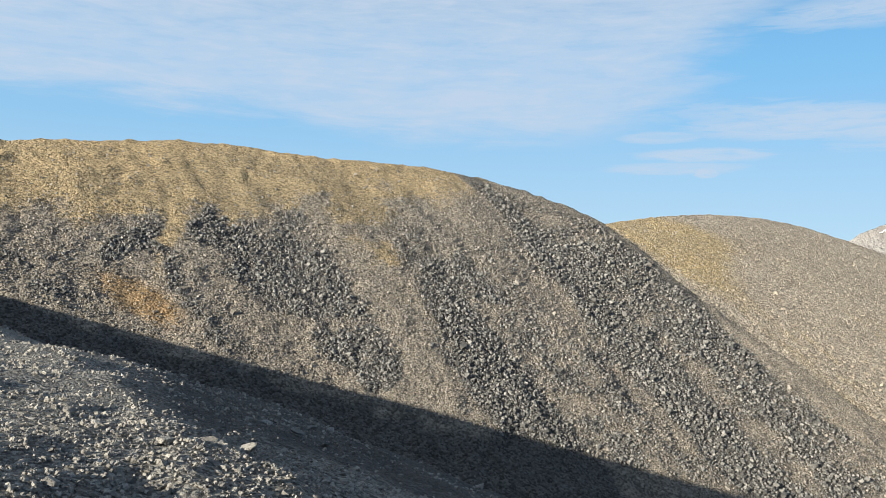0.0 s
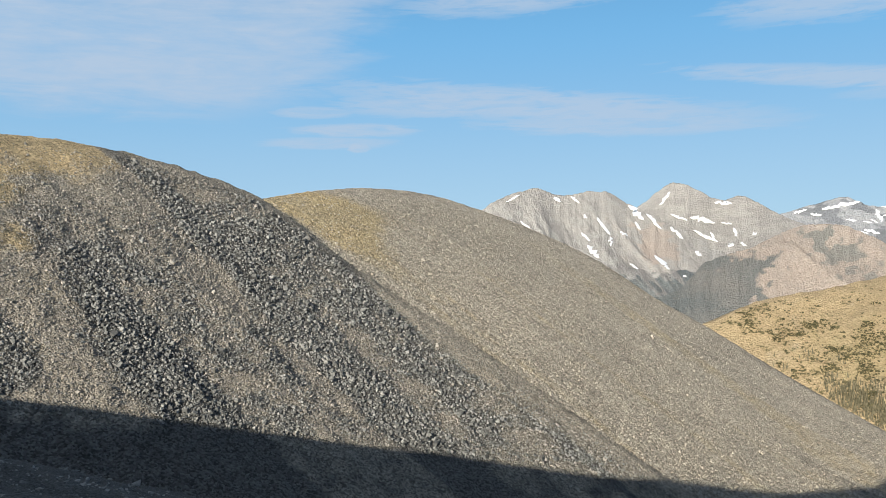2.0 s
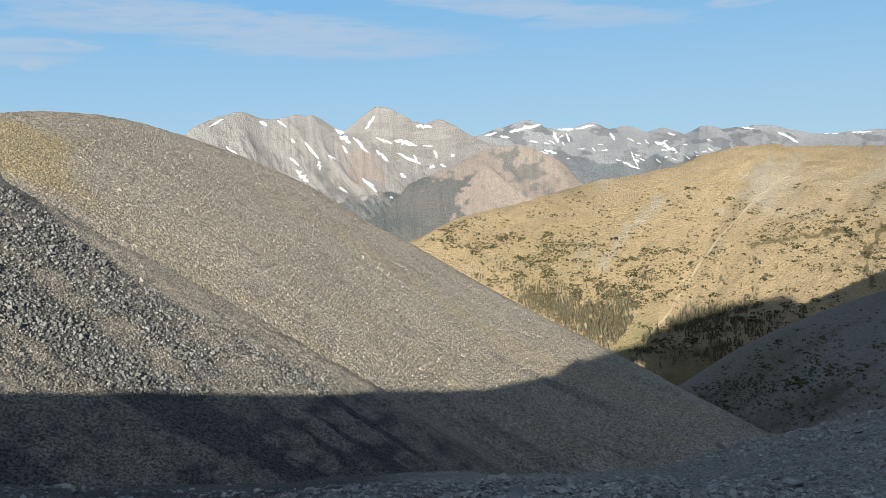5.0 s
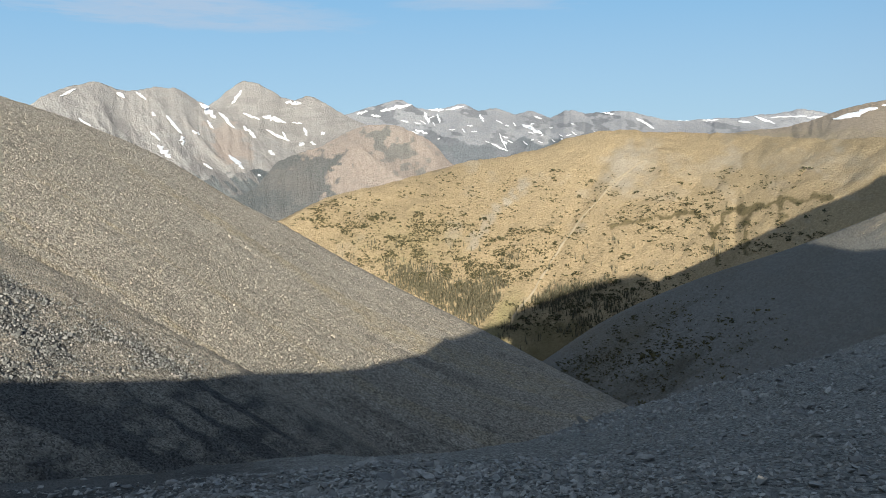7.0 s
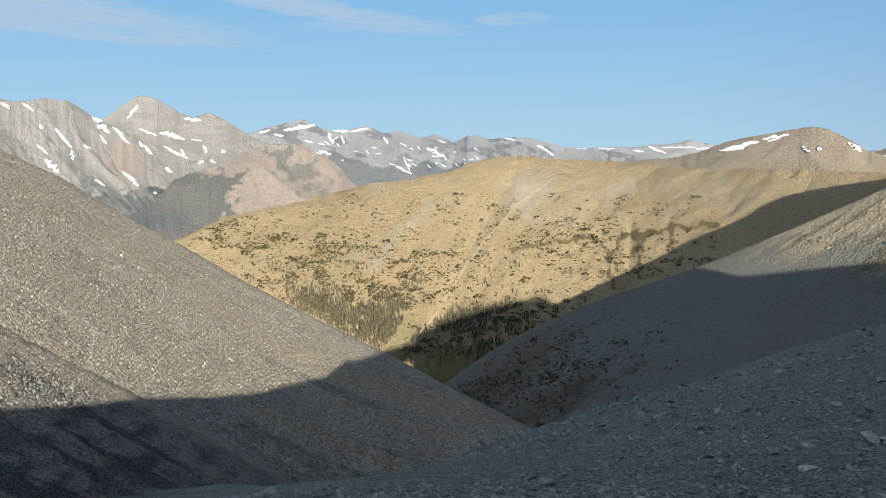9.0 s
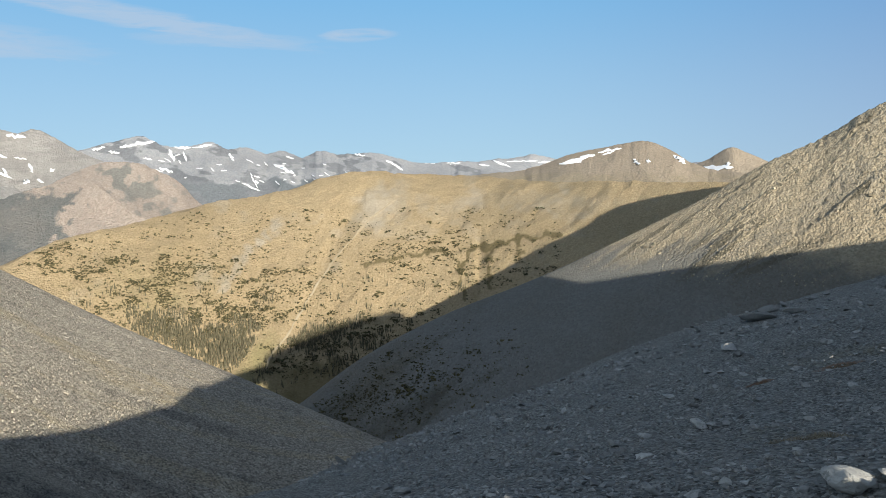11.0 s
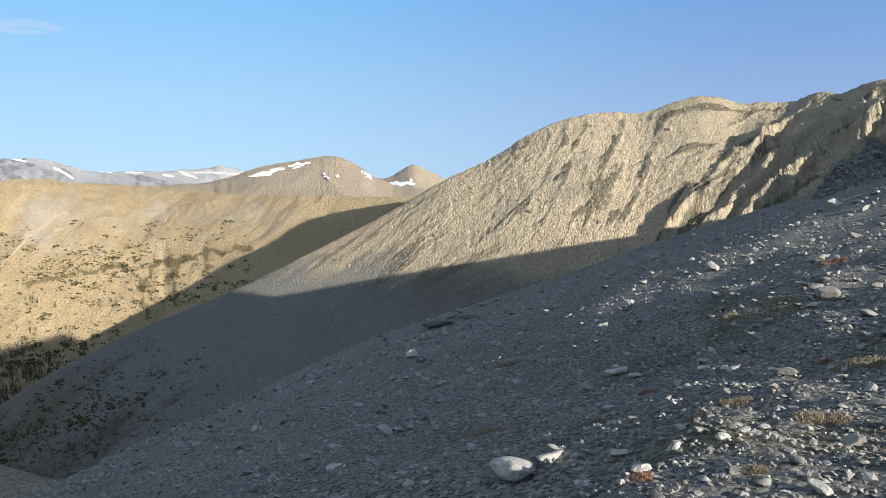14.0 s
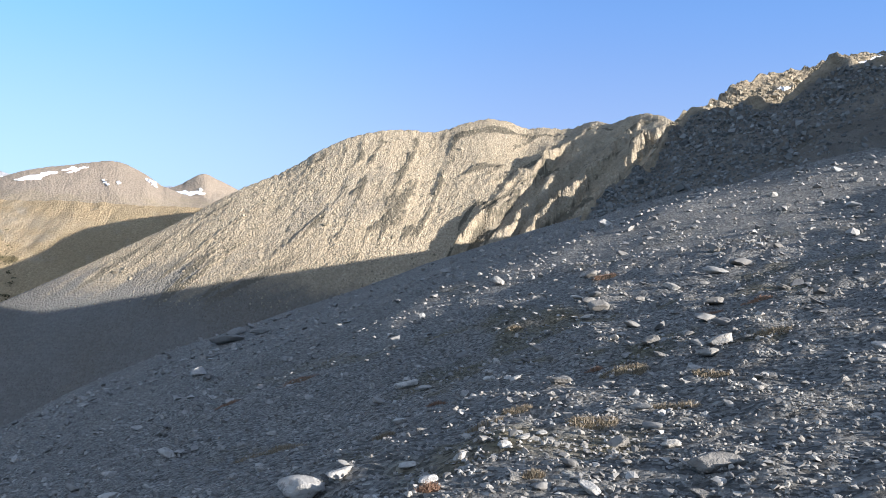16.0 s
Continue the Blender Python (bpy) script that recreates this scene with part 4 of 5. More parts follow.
def foreground(rng, n, low=-27, lo=-34, hi=141):
    """Places on the near slope, spread evenly over what is seen of it."""
    az = rng.uniform(lo, hi, n)
    grid = np.arange(lo - 1, hi + 1.5, 0.5)
    r = np.exp(np.linspace(math.log(4.5), math.log(110), 140))
    a = np.radians(grid)[:, None]
    e = np.degrees(np.arctan((ground_height(r * np.sin(a), r * np.cos(a)) - EYE) / r))
    e = np.maximum.accumulate(e, 1)
    top = e[:, -1]
    i = np.clip(np.round((az - grid[0]) / 0.5).astype(int), 0, len(grid) - 1)
    el = top[i] - (top[i] - np.maximum(low, top[i] - 21)) * rng.uniform(0, 1, n) ** 1.15
    dist = np.array([np.interp(x, e[k] + np.arange(140) * 1e-7, r) for x, k in zip(el, i)]) * rng.uniform(0.94, 1.06, n)
    t = np.radians(az)
    return dist * np.sin(t), dist * np.cos(t), dist


x, y, r = foreground(rng, 52000)
keep = rng.uniform(0, 1, len(r)) > 0.6 * smooth(r, 13, 22) * smooth(np.degrees(np.arctan2(x, y)), 50, 32) * smooth(np.degrees(np.arctan2(x, y)), -26, -14)
x, y, r = x[keep], y[keep], r[keep]
deg = np.degrees(np.arctan2(x, y))
size = (1 - 0.4 * smooth(deg, 5, -10)) * (1 - 0.18 * smooth(deg, 80, 100)) * np.maximum(np.exp(rng.normal(-3.3, 0.5, len(r))), 0.0044 * r * (1 - 0.2 * smooth(r, 14, 40)) * np.exp(rng.normal(0, 0.5, len(r))))
strewn("grey_scree", rng, lay(x, y, -0.12 * size), size * 1.15, SLABS, M_STONE, "grey slabby scree covering the slope", "scree", 0.2)
x, y, r = foreground(rng, 28000)
deg = np.degrees(np.arctan2(x, y))
side = smooth(deg, 84, 116) + smooth(deg, -6, -19)
band = fbm(x / 1.9, y / 1.9, 0, 93, 3) + 0.4 * fbm(x / 12, y / 12, 0, 94)
keep = rng.uniform(0, 1, len(r)) < (1 - 0.4 * smooth(r, 12, 24) * smooth(deg, 60, 90)) * side * (0.22 + 0.6 * smooth(band, -0.1, 0.6)) + 0.4 * smooth(deg, -10, -22) + 0.03
x, y, r = x[keep], y[keep], r[keep]
x2, y2, r2 = foreground(rng, 7000, lo=-34, hi=-5)
x3, y3, r3 = foreground(rng, 1500, lo=104, hi=141)
x, y, r = np.concatenate([x, x2, x3]), np.concatenate([y, y2, y3]), np.concatenate([r, r2, r3])
size = np.maximum(np.exp(rng.normal(-3.3, 0.45, len(r))), 0.0038 * r * np.exp(rng.normal(0, 0.4, len(r))))
strewn("pale_pebbles", rng, lay(x, y, -0.015), size * 1.05, COBBLES, M_PALE, "pale pebbles and cobbles that catch the low sun", "pebbles", 0.4)


# single rocks
def crag(rng, flat):
    """A weathered rock about a metre long: a ball pushed in and out, with a few flat breaks."""
    bm = bmesh.new()
    bmesh.ops.create_icosphere(bm, subdivisions=3, radius=0.5)
    v = np.array([w.co[:] for w in bm.verts])
    f = np.array([[w.index for w in face.verts] for face in bm.faces])
    bm.free()
    seed = int(rng.integers(0, 9999))
    for _ in range(15):                                # flat breaks
        d = rng.normal(size=3)
        d /= np.linalg.norm(d)
        over = v @ d - rng.uniform(0.27, 0.42)
        v = v - np.clip(over, 0, None)[:, None] * d
    v = v * (1 + 0.10 * fbm(v[:, 0] * 3, v[:, 1] * 3, v[:, 2] * 3, seed, 3) + 0.05 * ridged(v[:, 0] * 8, v[:, 1] * 8, v[:, 2] * 8, seed + 5, 2))[:, None]
    return v / np.ptp(v, axis=0) * [1.0, 0.8, flat], f


ROCK_MESHES = []
for pale in (M_PALE, M_STONE, M_WHITE):
    for k in range(12):
        v, f = crag(rng, rng.uniform(0.34, 0.55))
        ROCK_MESHES.append(mesh_from("rock", v, f, pale, flat=False))


def rock(rng, x, y, size, pale, stretch=1.0, facing=None, white=False):
    k = rng.integers(0, 12) + (24 if white else 0 if pale else 12)
    ob = new("rock", ROCK_MESHES[k])
    z = lay(np.array([x]), np.array([y]))[0, 2]
    ob.matrix_basis = pose(x, y, z + 0.19 * size, math.degrees(rng.normal(0, 0.2)), math.degrees(rng.normal(0, 0.2)), rng.uniform(0, 360) if facing is None else facing) @ Matrix.Diagonal((size * stretch, size, size, 1))
    where = "big " if size > 0.5 else "small " if size < 0.22 else ""
    tagged(ob, f"{where}{'white lichen-spotted' if white else 'pale lichen-spotted' if pale else 'dull grey'} rock lying on the scree", "rock", "rocks on the slope")
    return ob


def met_at(az, el):
    """Where the near slope is met under a bearing and height angle, from the two places where one stands: east, north, distance."""
    ex, ey, ez = (0.4, -0.08, 0.17) if az > 40 else (0.0, 0.0, 0.0)
    r = np.exp(np.linspace(math.log(3.5), math.log(90), 400))
    s, c = math.sin(radians(az)), math.cos(radians(az))
    x, y = ex + r * s, ey + r * c
    e = np.maximum.accumulate(np.degrees(np.arctan((ground_height(x, y) + ground_relief(x, y) - EYE - ez) / r)))
    d = float(np.interp(el, e, r))
    return ex + d * s, ey + d * c, d


# bearing, height angle and breadth in degrees of the rocks that stand out
PALE_NEAR = [(99.3, -20.6, 3.4), (86.1, -20.2, 1.4), (89.8, -17.7, 1.5), (96.9, -16.5, 0.8), (106.0, -15.5, 1.1), (100.2, -19.6, 1.3), (101.9, -19.2, 2.2), (106.8, -18.4, 1.4), (104.4, -20.7, 1.2), (96.2, -18.6, 0.9), (100.7, -20.1, 1.0),
             (110.6, -17.7, 1.2), (113.7, -16.6, 1.1), (115.1, -16.0, 1.0), (110.6, -13.2, 0.7), (112.3, -12.2, 1.0), (114.1, -12.1, 1.0), (108.4, -19.3, 1.5), (106.2, -13.1, 1.9), (120.1, -19.0, 1.9)]
PALE_FAR = [(124.5, -4.9, 1.2), (119.3, -10.2, 0.8), (115.5, -9.9, 1.4), (122.4, -5.9, 0.9), (125.8, -8.0, 0.8), (127.9, -8.3, 1.7), (127.2, -9.2, 1.5), (124.1, -9.6, 1.1), (124.5, -11.8, 1.2), (121.5, -15.9, 1.8), (119.5, -6.7, 1.6), (119.0, -6.4, 1.1), (118.9, -7.5, 1.1),
            (122.4, -16.9, 1.0), (125.3, -15.4, 1.5), (127.5, -18.3, 1.8), (129.6, -7.8, 1.0), (127.3, -5.7, 1.3), (128.1, -16.4, 4.2), (122.9, -13.3, 2.3)]
GREY_ROCKS = [(118.1, -6.2, 1.0), (119.3, -5.8, 1.0), (127.3, -3.7, 1.8), (126.6, -8.5, 1.0), (126.7, -6.9, 1.5), (123.9, -14.4, 1.5), (120.4, -12.0, 1.5), (128.0, -7.0, 1.3), (128.7, -3.0, 1.5), (104.1, -14.4, 1.2), (107.6, -13.1, 1.0), (121.9, -7.7, 1.2), (112.7, -7.3, 1.1),
              (118.5, -17.4, 1.2), (116.5, -19.1, 1.4), (86.1, -18.8, 1.0), (93.4, -10.3, 2.4), (97.6, -11.5, 0.8), (99.3, -14.1, 0.8), (104.4, -14.3, 1.4), (84.0, -19.5, 1.0), (93.9, -9.8, 1.4), (95.6, -9.7, 1.4)]
for listed, pale, white in ((PALE_NEAR, True, True), (PALE_FAR, True, False), (GREY_ROCKS, False, False)):
    for az, el, wide in listed:
        x, y, d = met_at(az, el)
        long = 1.7 if wide > 2.2 and el > -20 else rng.uniform(1.0, 1.3)
        rock(rng, x, y, radians(wide) * d / long, pale, long, -az + rng.normal(0, 18), white)
for x, y, size in ((-3.59, 10.37, 0.2), (-3.19, 11.19, 0.24), (-2.71, 11.13, 0.34), (-3.81, 7.85, 0.18)):
    rock(rng, x, y, size, True, 1.2)
for x, y, size in ((-5.2, 24.0, 0.4), (-4.4, 24.5, 0.45), (-3.6, 25.0, 0.35)):
    rock(rng, x, y, size, False, 1.2)
for _ in range(240):
    a, r = radians(rng.choice([rng.uniform(96, 142), rng.uniform(90, 142), rng.uniform(100, 142), rng.uniform(-34, 90)])), math.exp(rng.uniform(math.log(9), math.log(52)))
    rock(rng, r * math.sin(a), r * math.cos(a), min(0.6, math.exp(rng.normal(-2.1, 0.5)) * (0.6 + r / 30)), rng.uniform() < (0.5 if a > 1.6 or a < 0 else 0.06), rng.uniform(1.0, 1.4))


# ---------------------------------------------------------------- plants of the slope
def part(name, me, parent, label=""):
    ob = new(name, me)
    ob.parent = parent
    return tagged(ob, label) if label else ob


def tuft(rng, x, y, width, colours, label):
    """A low cushion of dry alpine plants: a mat with upright blades."""
    root = new("alpine_tuft")
    z = lay(np.array([x]), np.array([y]))[0, 2]
    root.matrix_basis = pose(x, y, z - 0.02, 0, 0, 0)
    tagged(root, label, "plant", "tufts on the slope")
    n = int(420 + 700 * min(width, 1.2))
    u, t = np.sqrt(rng.uniform(0, 1, n)), rng.uniform(0, 2 * math.pi, n)
    px, py = u * np.cos(t) * width * 0.5, u * np.sin(t) * width * 0.26
    turn_by = -math.atan2(x, y) + radians(8)
    px, py = px * math.cos(turn_by) - py * math.sin(turn_by), px * math.sin(turn_by) + py * math.cos(turn_by)
    pz = ground_height(x + px, y + py) + ground_relief(x + px, y + py) - z
    hgt, wid = rng.uniform(0.03, 0.10, n) * (1.2 - 0.6 * u), rng.uniform(0.003, 0.008, n)
    a = rng.uniform(0, 2 * math.pi, n)
    base = np.stack([px, py, pz], -1)
    sidev = np.stack([np.cos(a), np.sin(a), 0 * a], -1) * wid[:, None]
    tip = base + np.stack([rng.normal(0, 0.025, n), rng.normal(0, 0.025, n), hgt + 0.02], -1)
    v = np.stack([base - sidev, base + sidev, tip], 1).reshape(-1, 3)
    part("foliage", mesh_from("foliage", v, np.arange(3 * n).reshape(-1, 3), colours[0]), root, "upright dry blades")["kind"] = "stuff"
    k = 14
    ang = np.arange(k) * 2 * math.pi / k
    rings = []
    for q, h in ((1.0, -0.01), (0.8, 0.02), (0.4, 0.032)):
        ex = q * np.cos(ang) * width * 0.5 * (1 + 0.18 * rng.normal(size=k))
        ey = q * np.sin(ang) * width * 0.26 * (1 + 0.18 * rng.normal(size=k))
        ex, ey = ex * math.cos(turn_by) - ey * math.sin(turn_by), ex * math.sin(turn_by) + ey * math.cos(turn_by)
        ez = ground_height(x + ex, y + ey) + ground_relief(x + ex, y + ey) - z + h * rng.uniform(0.6, 1.2, k)
        rings.append(np.stack([ex, ey, ez], -1))
    v = np.concatenate(rings + [np.array([[0, 0, 0.035]])])
    f = [(i + j * k, (i + 1) % k + j * k, (i + 1) % k + (j + 1) * k) for j in (0, 1) for i in range(k)]
    f += [(i + j * k, (i + 1) % k + (j + 1) * k, i + (j + 1) * k) for j in (0, 1) for i in range(k)] + [(i + 2 * k, (i + 1) % k + 2 * k, 3 * k) for i in range(k)]
    part("cushion", mesh_from("cushion", v, np.array(f), colours[1], flat=False), root, "matted low cushion")
    return root


M_STRAW = plain("dry_straw", (0.17, 0.14, 0.095), (0.36, 0.305, 0.215), 20.0)
M_RUST = plain("rust_red_leaves", (0.20, 0.12, 0.08), (0.33, 0.22, 0.15), 20.0)
M_MAT = plain("matted_stems", (0.065, 0.055, 0.035), (0.12, 0.10, 0.06), 25.0)
# bearing, height angle and breadth in degrees
DRY_TUFTS = [(96.9, -17.7, 5.6), (112.0, -15.5, 3.0), (114.4, -14.2, 2.2), (119.8, -14.6, 3.8), (125.4, -12.9, 3.3), (121.8, -10.7, 3.6), (116.0, -18.4, 1.6), (104.9, -16.5, 1.6), (113.8, -8.5, 1.4), (-23.2, -17.9, 2.0), (127.5, -10.4, 2.4), (131, -7.2, 2.6)]
RUST_TUFTS = [(119.6, -11.0, 1.4), (108.5, -19.8, 1.6), (108.6, -14.2, 1.6), (98.5, -12.8, 3.2), (93.7, -14.5, 1.9), (130.0, -5.2, 2.0), (127.2, -6.4, 1.6), (119.9, -4.4, 1.8)]
for az, el, wide in DRY_TUFTS:
    x, y, d = met_at(az, el)
    tuft(rng, x, y, radians(wide) * d, (M_STRAW, M_MAT), "low tuft of straw-yellow alpine grass among stones")
for az, el, wide in RUST_TUFTS:
    x, y, d = met_at(az, el)
    tuft(rng, x, y, radians(wide) * d, (M_RUST, M_MAT), "low rust-red alpine cushion plant among stones")


# ---------------------------------------------------------------- snow, trail, woods
def drape(hill, rng, a0, e0, a1, e1, wide, lift):
    """A ragged patch that lies on a hill's face along a line of bearings and height angles."""
    n = 12
    t = np.linspace(0, 1, n)
    wob = 0.22 * wide
    ca = a0 + (a1 - a0) * t + wob * rng.normal(size=n) * np.sin(t * math.pi)
    ce = e0 + (e1 - e0) * t + wob * rng.normal(size=n) * np.sin(t * math.pi)
    l = math.hypot(a1 - a0, e1 - e0) + 1e-6
    na, ne = -(e1 - e0) / l, (a1 - a0) / l
    half = 0.5 * wide * (0.25 + 0.75 * np.sin(t * math.pi) ** 0.6) * rng.uniform(0.6, 1.2, n)
    rows_ = []
    for k in (-1, -0.35, 0.35, 1):
        q = hill.at(ca + na * half * k, ce + ne * half * k)
        out = q / np.linalg.norm(q, axis=1)[:, None]
        rows_.append(q - out * lift * (1 if abs(k) < 1 else 0.15) + [0, 0, 0.3 * lift])
    return np.stack(rows_, 1).reshape(-1, 3), grid_faces(n, 4)


def snow_on(hill, rng, patches, lift=9.0):
    for a0, e0, a1, e1, w in patches:
        v, f = drape(hill, rng, a0, e0, a1, e1, w, lift)
        part("snow_patch", mesh_from("snow_patch", v, f, M_SNOW, flat=False), hill.ob, "old white snow patch")


def snow_on_range(patches):
    for patch in patches:
        crest = curve([(a, e) for a, e in FRONT_CREST], np.array([0.5 * (patch[0] + patch[2])]))[0, 0]
        snow_on(snowy_mountain if 0.5 * (patch[1] + patch[3]) < crest else back_peak, rng, [patch])


FRONT_CREST = ((26.9, 1.8), (30.75, 3.27), (32.7, 2.74), (35.9, 2.83), (38.1, 1.58), (41.8, -0.44), (43.4, -1.4), (46, -3), (50, -4.5))
snow_on_range([(28.7, 2.3, 29.7, 2.8, 0.16), (32.1, 2.55, 32.6, 2.25, 0.24), (33.3, 2.6, 33.9, 2.1, 0.18), (37.3, 1.85, 38.3, 0.84, 0.34), (35.1, 1.06, 36.0, -0.2, 0.24), (36.0, -0.32, 36.05, -0.97, 0.24),
    (34.4, -0.89, 35.2, -1.78, 0.34), (34.0, 0.02, 34.6, -0.61, 0.16), (39.0, -1.68, 40.0, -2.66, 0.29), (38.5, 1.23, 39.5, 0.14, 0.21), (40.1, 0.28, 40.9, -0.58, 0.24), (40.1, 1.17, 41.2, 0.71, 0.18), (41.4, 0.91, 43.0, 0.49, 0.29),
    (43.0, 1.88, 44.1, 1.75, 0.24), (39.4, 1.8, 40.1, 2.7, 0.21), (41.6, 0.01, 43.2, -0.82, 0.18), (44.2, 0.12, 44.4, -0.46, 0.21)])
snow_on_range([(43.8, -1.08, 44.2, -0.99, 0.26), (41.7, -1.44, 42.1, -1.76, 0.24), (42.7, -0.16, 43.0, -0.77, 0.18), (37.7, 0.7, 38.1, 0.11, 0.18), (37.3, -2.23, 37.9, -2.64, 0.16), (29.7, 0.94, 30.4, 0.4, 0.13),
    (34.2, 1.3, 34.4, 1.02, 0.21), (45.4, -0.22, 45.6, -0.4, 0.21), (44.6, -0.9, 45.0, -1.11, 0.16), (43.4, 0.49, 44.1, 0.38, 0.11), (36.7, 0.03, 37.2, -0.27, 0.16), (40.9, -3.08, 41.1, -3.19, 0.16)])
snow_on(far_range, rng, [(49.6, 1.2, 51.8, 1.6, 0.26), (47.9, 1.0, 48.7, 1.2, 0.16), (52.7, 1.08, 53.0, 0.26, 0.26), (53.0, 1.25, 54.1, 1.2, 0.18), (54.2, 1.2, 55.5, 1.4, 0.18), (52.0, -0.19, 52.9, -0.46, 0.21), (56.6, 0.83, 56.9, 0.31, 0.21),
    (48.9, 0.93, 49.6, 0.82, 0.16), (53.6, 0.94, 53.8, 0.3, 0.16), (51.0, 0.49, 51.6, 0.38, 0.13), (59.6, 0.09, 61.0, -0.55, 0.25), (67.5, 0.37, 68.7, -0.34, 0.19), (57.4, -1.21, 58.6, -1.75, 0.14), (65.1, 0.85, 66.0, 0.7, 0.13), (58.0, -0.51, 58.5, -1.59, 0.13)])
snow_on(far_range, rng, [(a, e, a + w, e - 0.3 * rng.uniform(-0.3, 1), 0.09) for a, e, w in zip(rng.uniform(48, 68, 44), rng.uniform(-1.1, 0.7, 44), rng.uniform(0.15, 0.5, 44))])
snow_on(brown_peak, rng, [(79.8, 0.12, 82.3, 0.75, 0.3), (82.5, 0.9, 84.1, 1.22, 0.2), (87.6, 0.7, 88.4, 0.14, 0.28), (84.9, 0.45, 85.4, 0.12, 0.21), (85.8, 0.36, 86.1, 0.27, 0.18), (82.8, 0.75, 83.6, 1.0, 0.12)], 5.0)
snow_on(cone_peak, rng, [(89.5, -0.14, 91.5, -0.1, 0.34), (91.1, -0.03, 91.2, 0.26, 0.23), (88.7, 0.0, 89.4, -0.1, 0.2)], 6.0)
snow_on(outcrop_crest, rng, [(134.0, 10.25, 138.4, 10.35, 0.55), (130.2, 8.75, 131.0, 8.85, 0.25)], 0.6)
snow_on(horizon_hills, rng, [(71.7, 0.0, 73.2, -0.1, 0.16), (75.1, 0.4, 76.4, -0.1, 0.14), (76.1, 0.3, 78.3, 0.35, 0.11), (71.8, 0.2, 72.9, 0.2, 0.09), (78.3, 0.23, 79.2, 0.3, 0.11), (74.1, 0.1, 74.9, 0.0, 0.12), (69, 0.1, 71, 0.15, 0.12)], 6.0)

# a pale stony track that comes straight down the meadow hill
v = []
for t in np.linspace(0, 1, 60):
    az = np.interp(t, [0, 0.25, 0.55, 0.8, 1], [58.5, 60.4, 62.6, 65.4, 69.1]) + 0.14 * value_noise(t * 9, 0, 0, 97)[0] + 0.07 * value_noise(t * 31, 0, 0, 96)[0]
    el = np.interp(t, [0, 0.25, 0.55, 0.8, 1], [-14.4, -11.6, -8.2, -4.6, -1.5])
    half = (0.065 - 0.04 * t) * (1 + 0.6 * value_noise(t * 30, 3, 0, 98)[0])
    q = meadow_hill.at([az - half, az, az + half], [el + half * 0.7, el, el - half * 0.7])
    v.append(q + np.array([[0, 0, 0.1], [0, 0, 0.9], [0, 0, 0.1]]) - q / np.linalg.norm(q, axis=1)[:, None] * 0.6)
M_TRACK = plain("pale_gravel", (0.30, 0.25, 0.165), (0.39, 0.33, 0.225), 0.15)
track = tagged(new("track", mesh_from("track", np.concatenate(v), grid_faces(60, 3), M_TRACK, flat=False)), "pale gravel gully track down the grassy hill", "track", kind="structure")


def conifer_shape(rng, tiers, sides=6):
    """A narrow mountain spruce one metre high: a tapered trunk, and drooping tiers of branches with uneven edges."""
    v, f = [], []

    def cone(z0, z1, r, jag):
        b = len(v)
        for i in range(sides):
            a = 2 * math.pi * i / sides + rng.uniform(-0.3, 0.3)
            q = r * rng.uniform(1 - jag, 1 + jag)
            v.append((q * math.cos(a), q * math.sin(a), z0 + rng.uniform(-0.04, 0.04)))
        v.append((rng.normal(0, 0.01), rng.normal(0, 0.01), z1))
        for i in range(sides):
            f.append((b + i, b + (i + 1) % sides, b + sides))

    cone(-0.08, 0.8, 0.025, 0.1)
    for k in range(tiers):
        z = 0.08 + 0.8 * k / tiers
        cone(z, min(1.0, z + 0.42), 0.13 * (1 - 0.75 * k / tiers), 0.4)
    return np.array(v), np.array(f)


def bush_shape(rng):
    """A wind-pressed juniper: a handful of ragged lobes."""
    v, f, b = [], [], 0
    for _ in range(3):
        q, g = hull_points(rng, 6, 0.7)
        q = q * rng.uniform(0.4, 0.7) + [rng.uniform(-0.35, 0.35), rng.uniform(-0.25, 0.25), rng.uniform(0.05, 0.25)]
        v.append(q)
        f.append(g + b)
        b += len(q)
    return np.concatenate(v), np.concatenate(f)


CONIFERS = [conifer_shape(rng, 3, 5) for _ in range(8)]
BUSHES = [bush_shape(rng) for _ in range(8)]


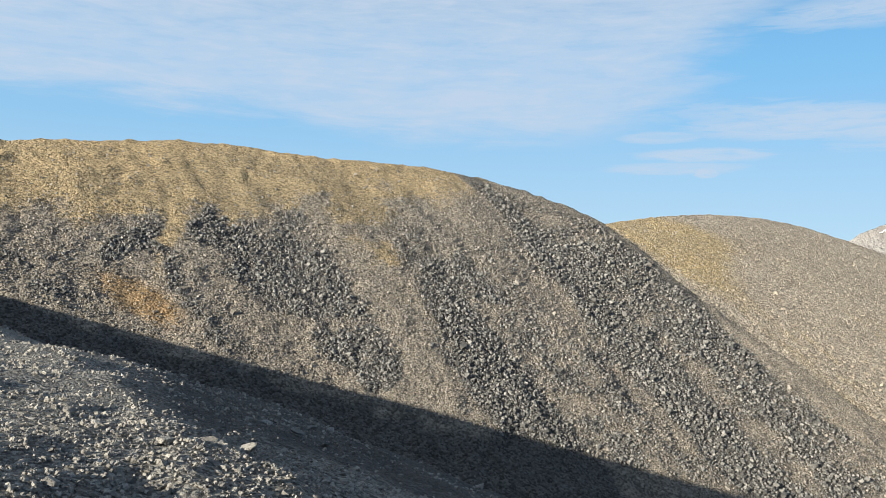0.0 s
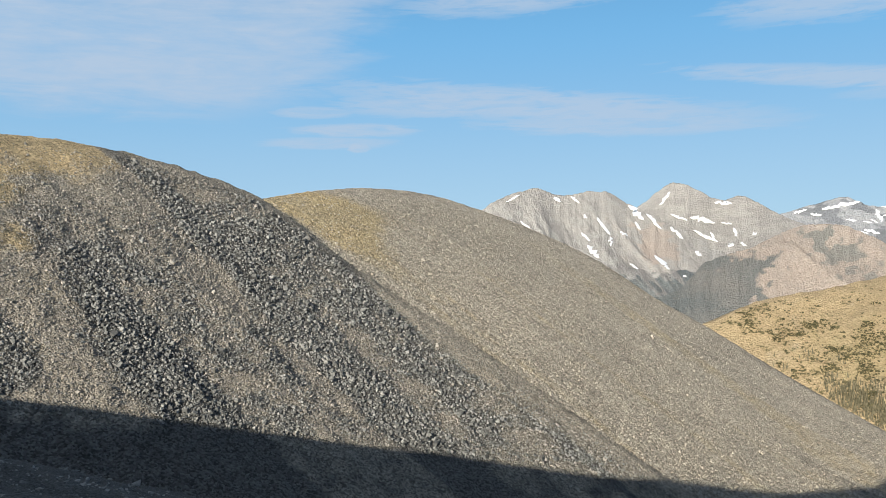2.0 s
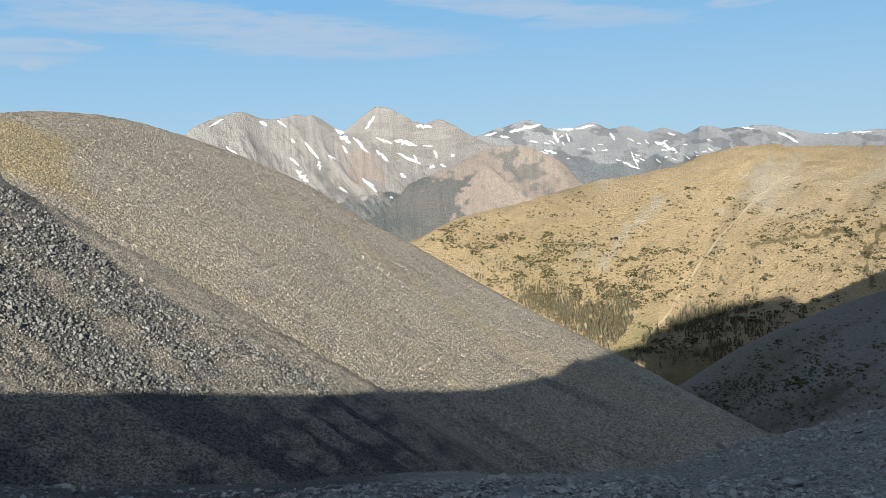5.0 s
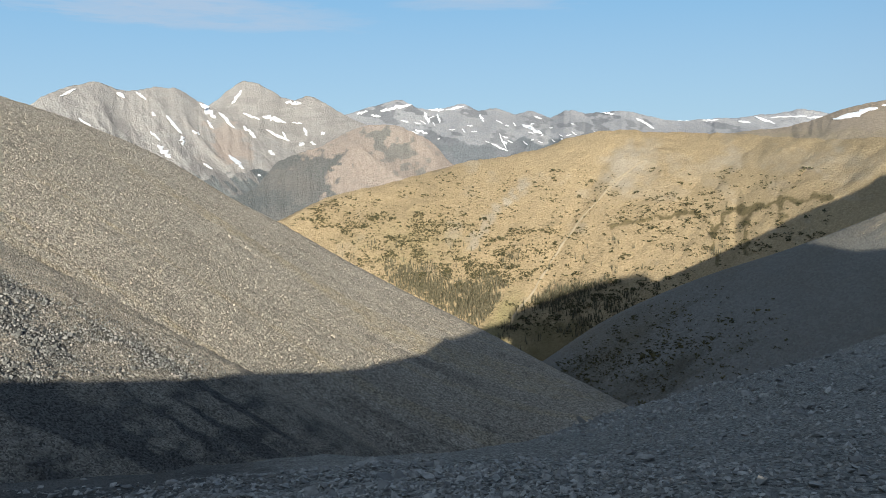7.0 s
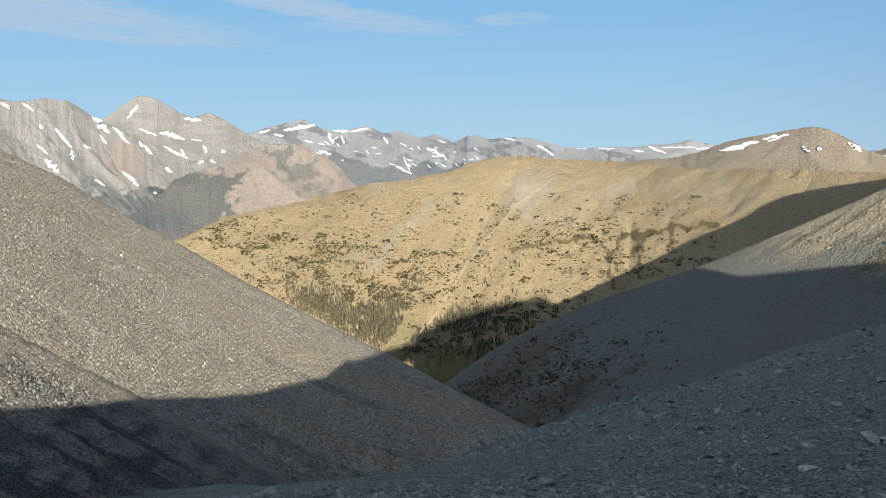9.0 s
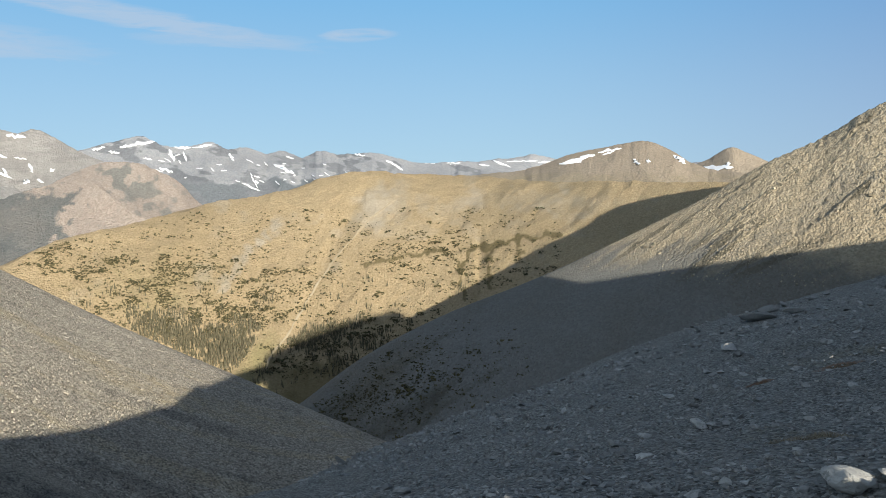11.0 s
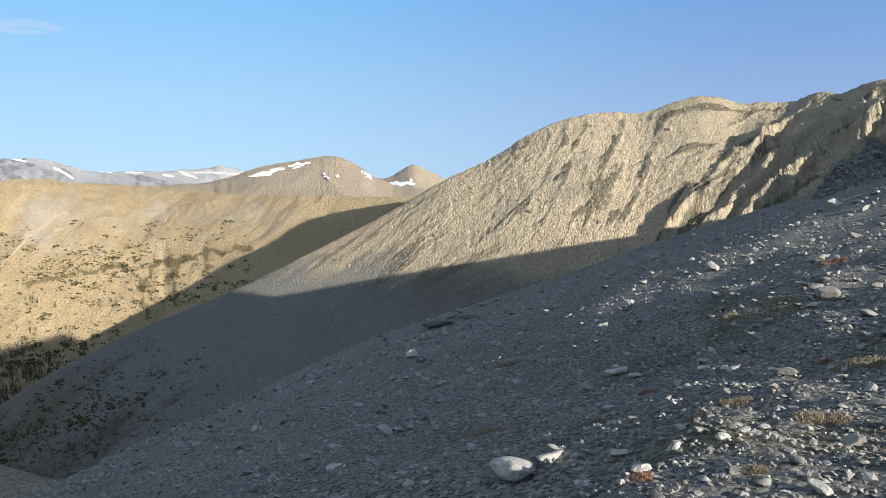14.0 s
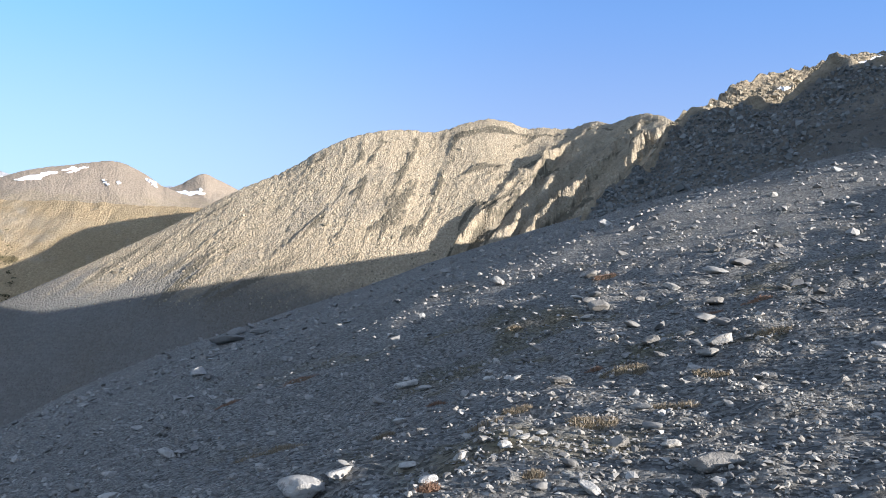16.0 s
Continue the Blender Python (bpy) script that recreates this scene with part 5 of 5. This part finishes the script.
def wood_chance(az, el, p):
    c = 1.3 * blob(az, el, 52.2, -11.2, 2.8, 1.1, -32) + 1.4 * blob(az, el, 56.6, -12.6, 2.2, 1.5, -15) + 1.2 * blob(az, el, 62.5, -12.1, 3.0, 0.6, 14) + 0.6 * blob(az, el, 66, -14, 4, 2)
    return np.clip(c + 0.4 * fbm(az * 1.2, el * 1.5, 0, 101, 3) - 0.25, 0, 1) * (np.abs(az - 58.4 - (el + 13) * 0.8) > 0.8)


def bush_chance(az, el, p):
    c = 1.3 * blob(az, el, 50, -8.0, 5.0, 1.5, -30) + 0.9 * blob(az, el, 53, -6.8, 2.0, 0.5, -5) + 1.4 * blob(az, el, 59.5, -8.9, 2.6, 1.2, 12) + 1.2 * blob(az, el, 56.5, -10.2, 1.6, 0.7, 10) + 0.55 * blob(az, el, 64, -12.3, 5, 0.7, 14) + 0.35 * blob(az, el, 73, -6.5, 4, 1.6) + 0.1
    return np.clip(1.3 * c * (0.12 + 1.25 * smooth(fbm(az * 1.0, el * 1.9, 0, 102, 3), 0.0, 0.5)), 0, 1)


p, az, el = over_face(meadow_hill, rng, 36000, 44, 76, -18, -8, wood_chance)
strewn("conifer_wood", rng, p, rng.uniform(3.6, 8.0, len(p)), CONIFERS, M_CONIFER, "open wood of grey-green conifers at the valley foot", "trees", 0.04)
p, az, el = over_face(meadow_hill, rng, 62000, 43, 80, -15, -3, bush_chance)
strewn("juniper_scrub", rng, p, np.exp(rng.normal(0.98, 0.42, len(p))), BUSHES, M_BUSH, "dark green krummholz bushes scattered over the hill", "bushes", 0.05)
p, az, el = over_face(rocky_ridge, rng, 12000, 56, 78, -24, -11, lambda az, el, p: np.clip(blob(az, el, 66, -16.5, 8.0, 3.2, 12) * (0.3 + smooth(fbm(az * 0.8, el, 0, 103, 3), -0.3, 0.4)), 0, 1))
strewn("shaded_scrub", rng, p, np.exp(rng.normal(0.6, 0.4, len(p))), BUSHES, M_BUSH, "dark scrub in the shaded valley side", "bushes", 0.05)
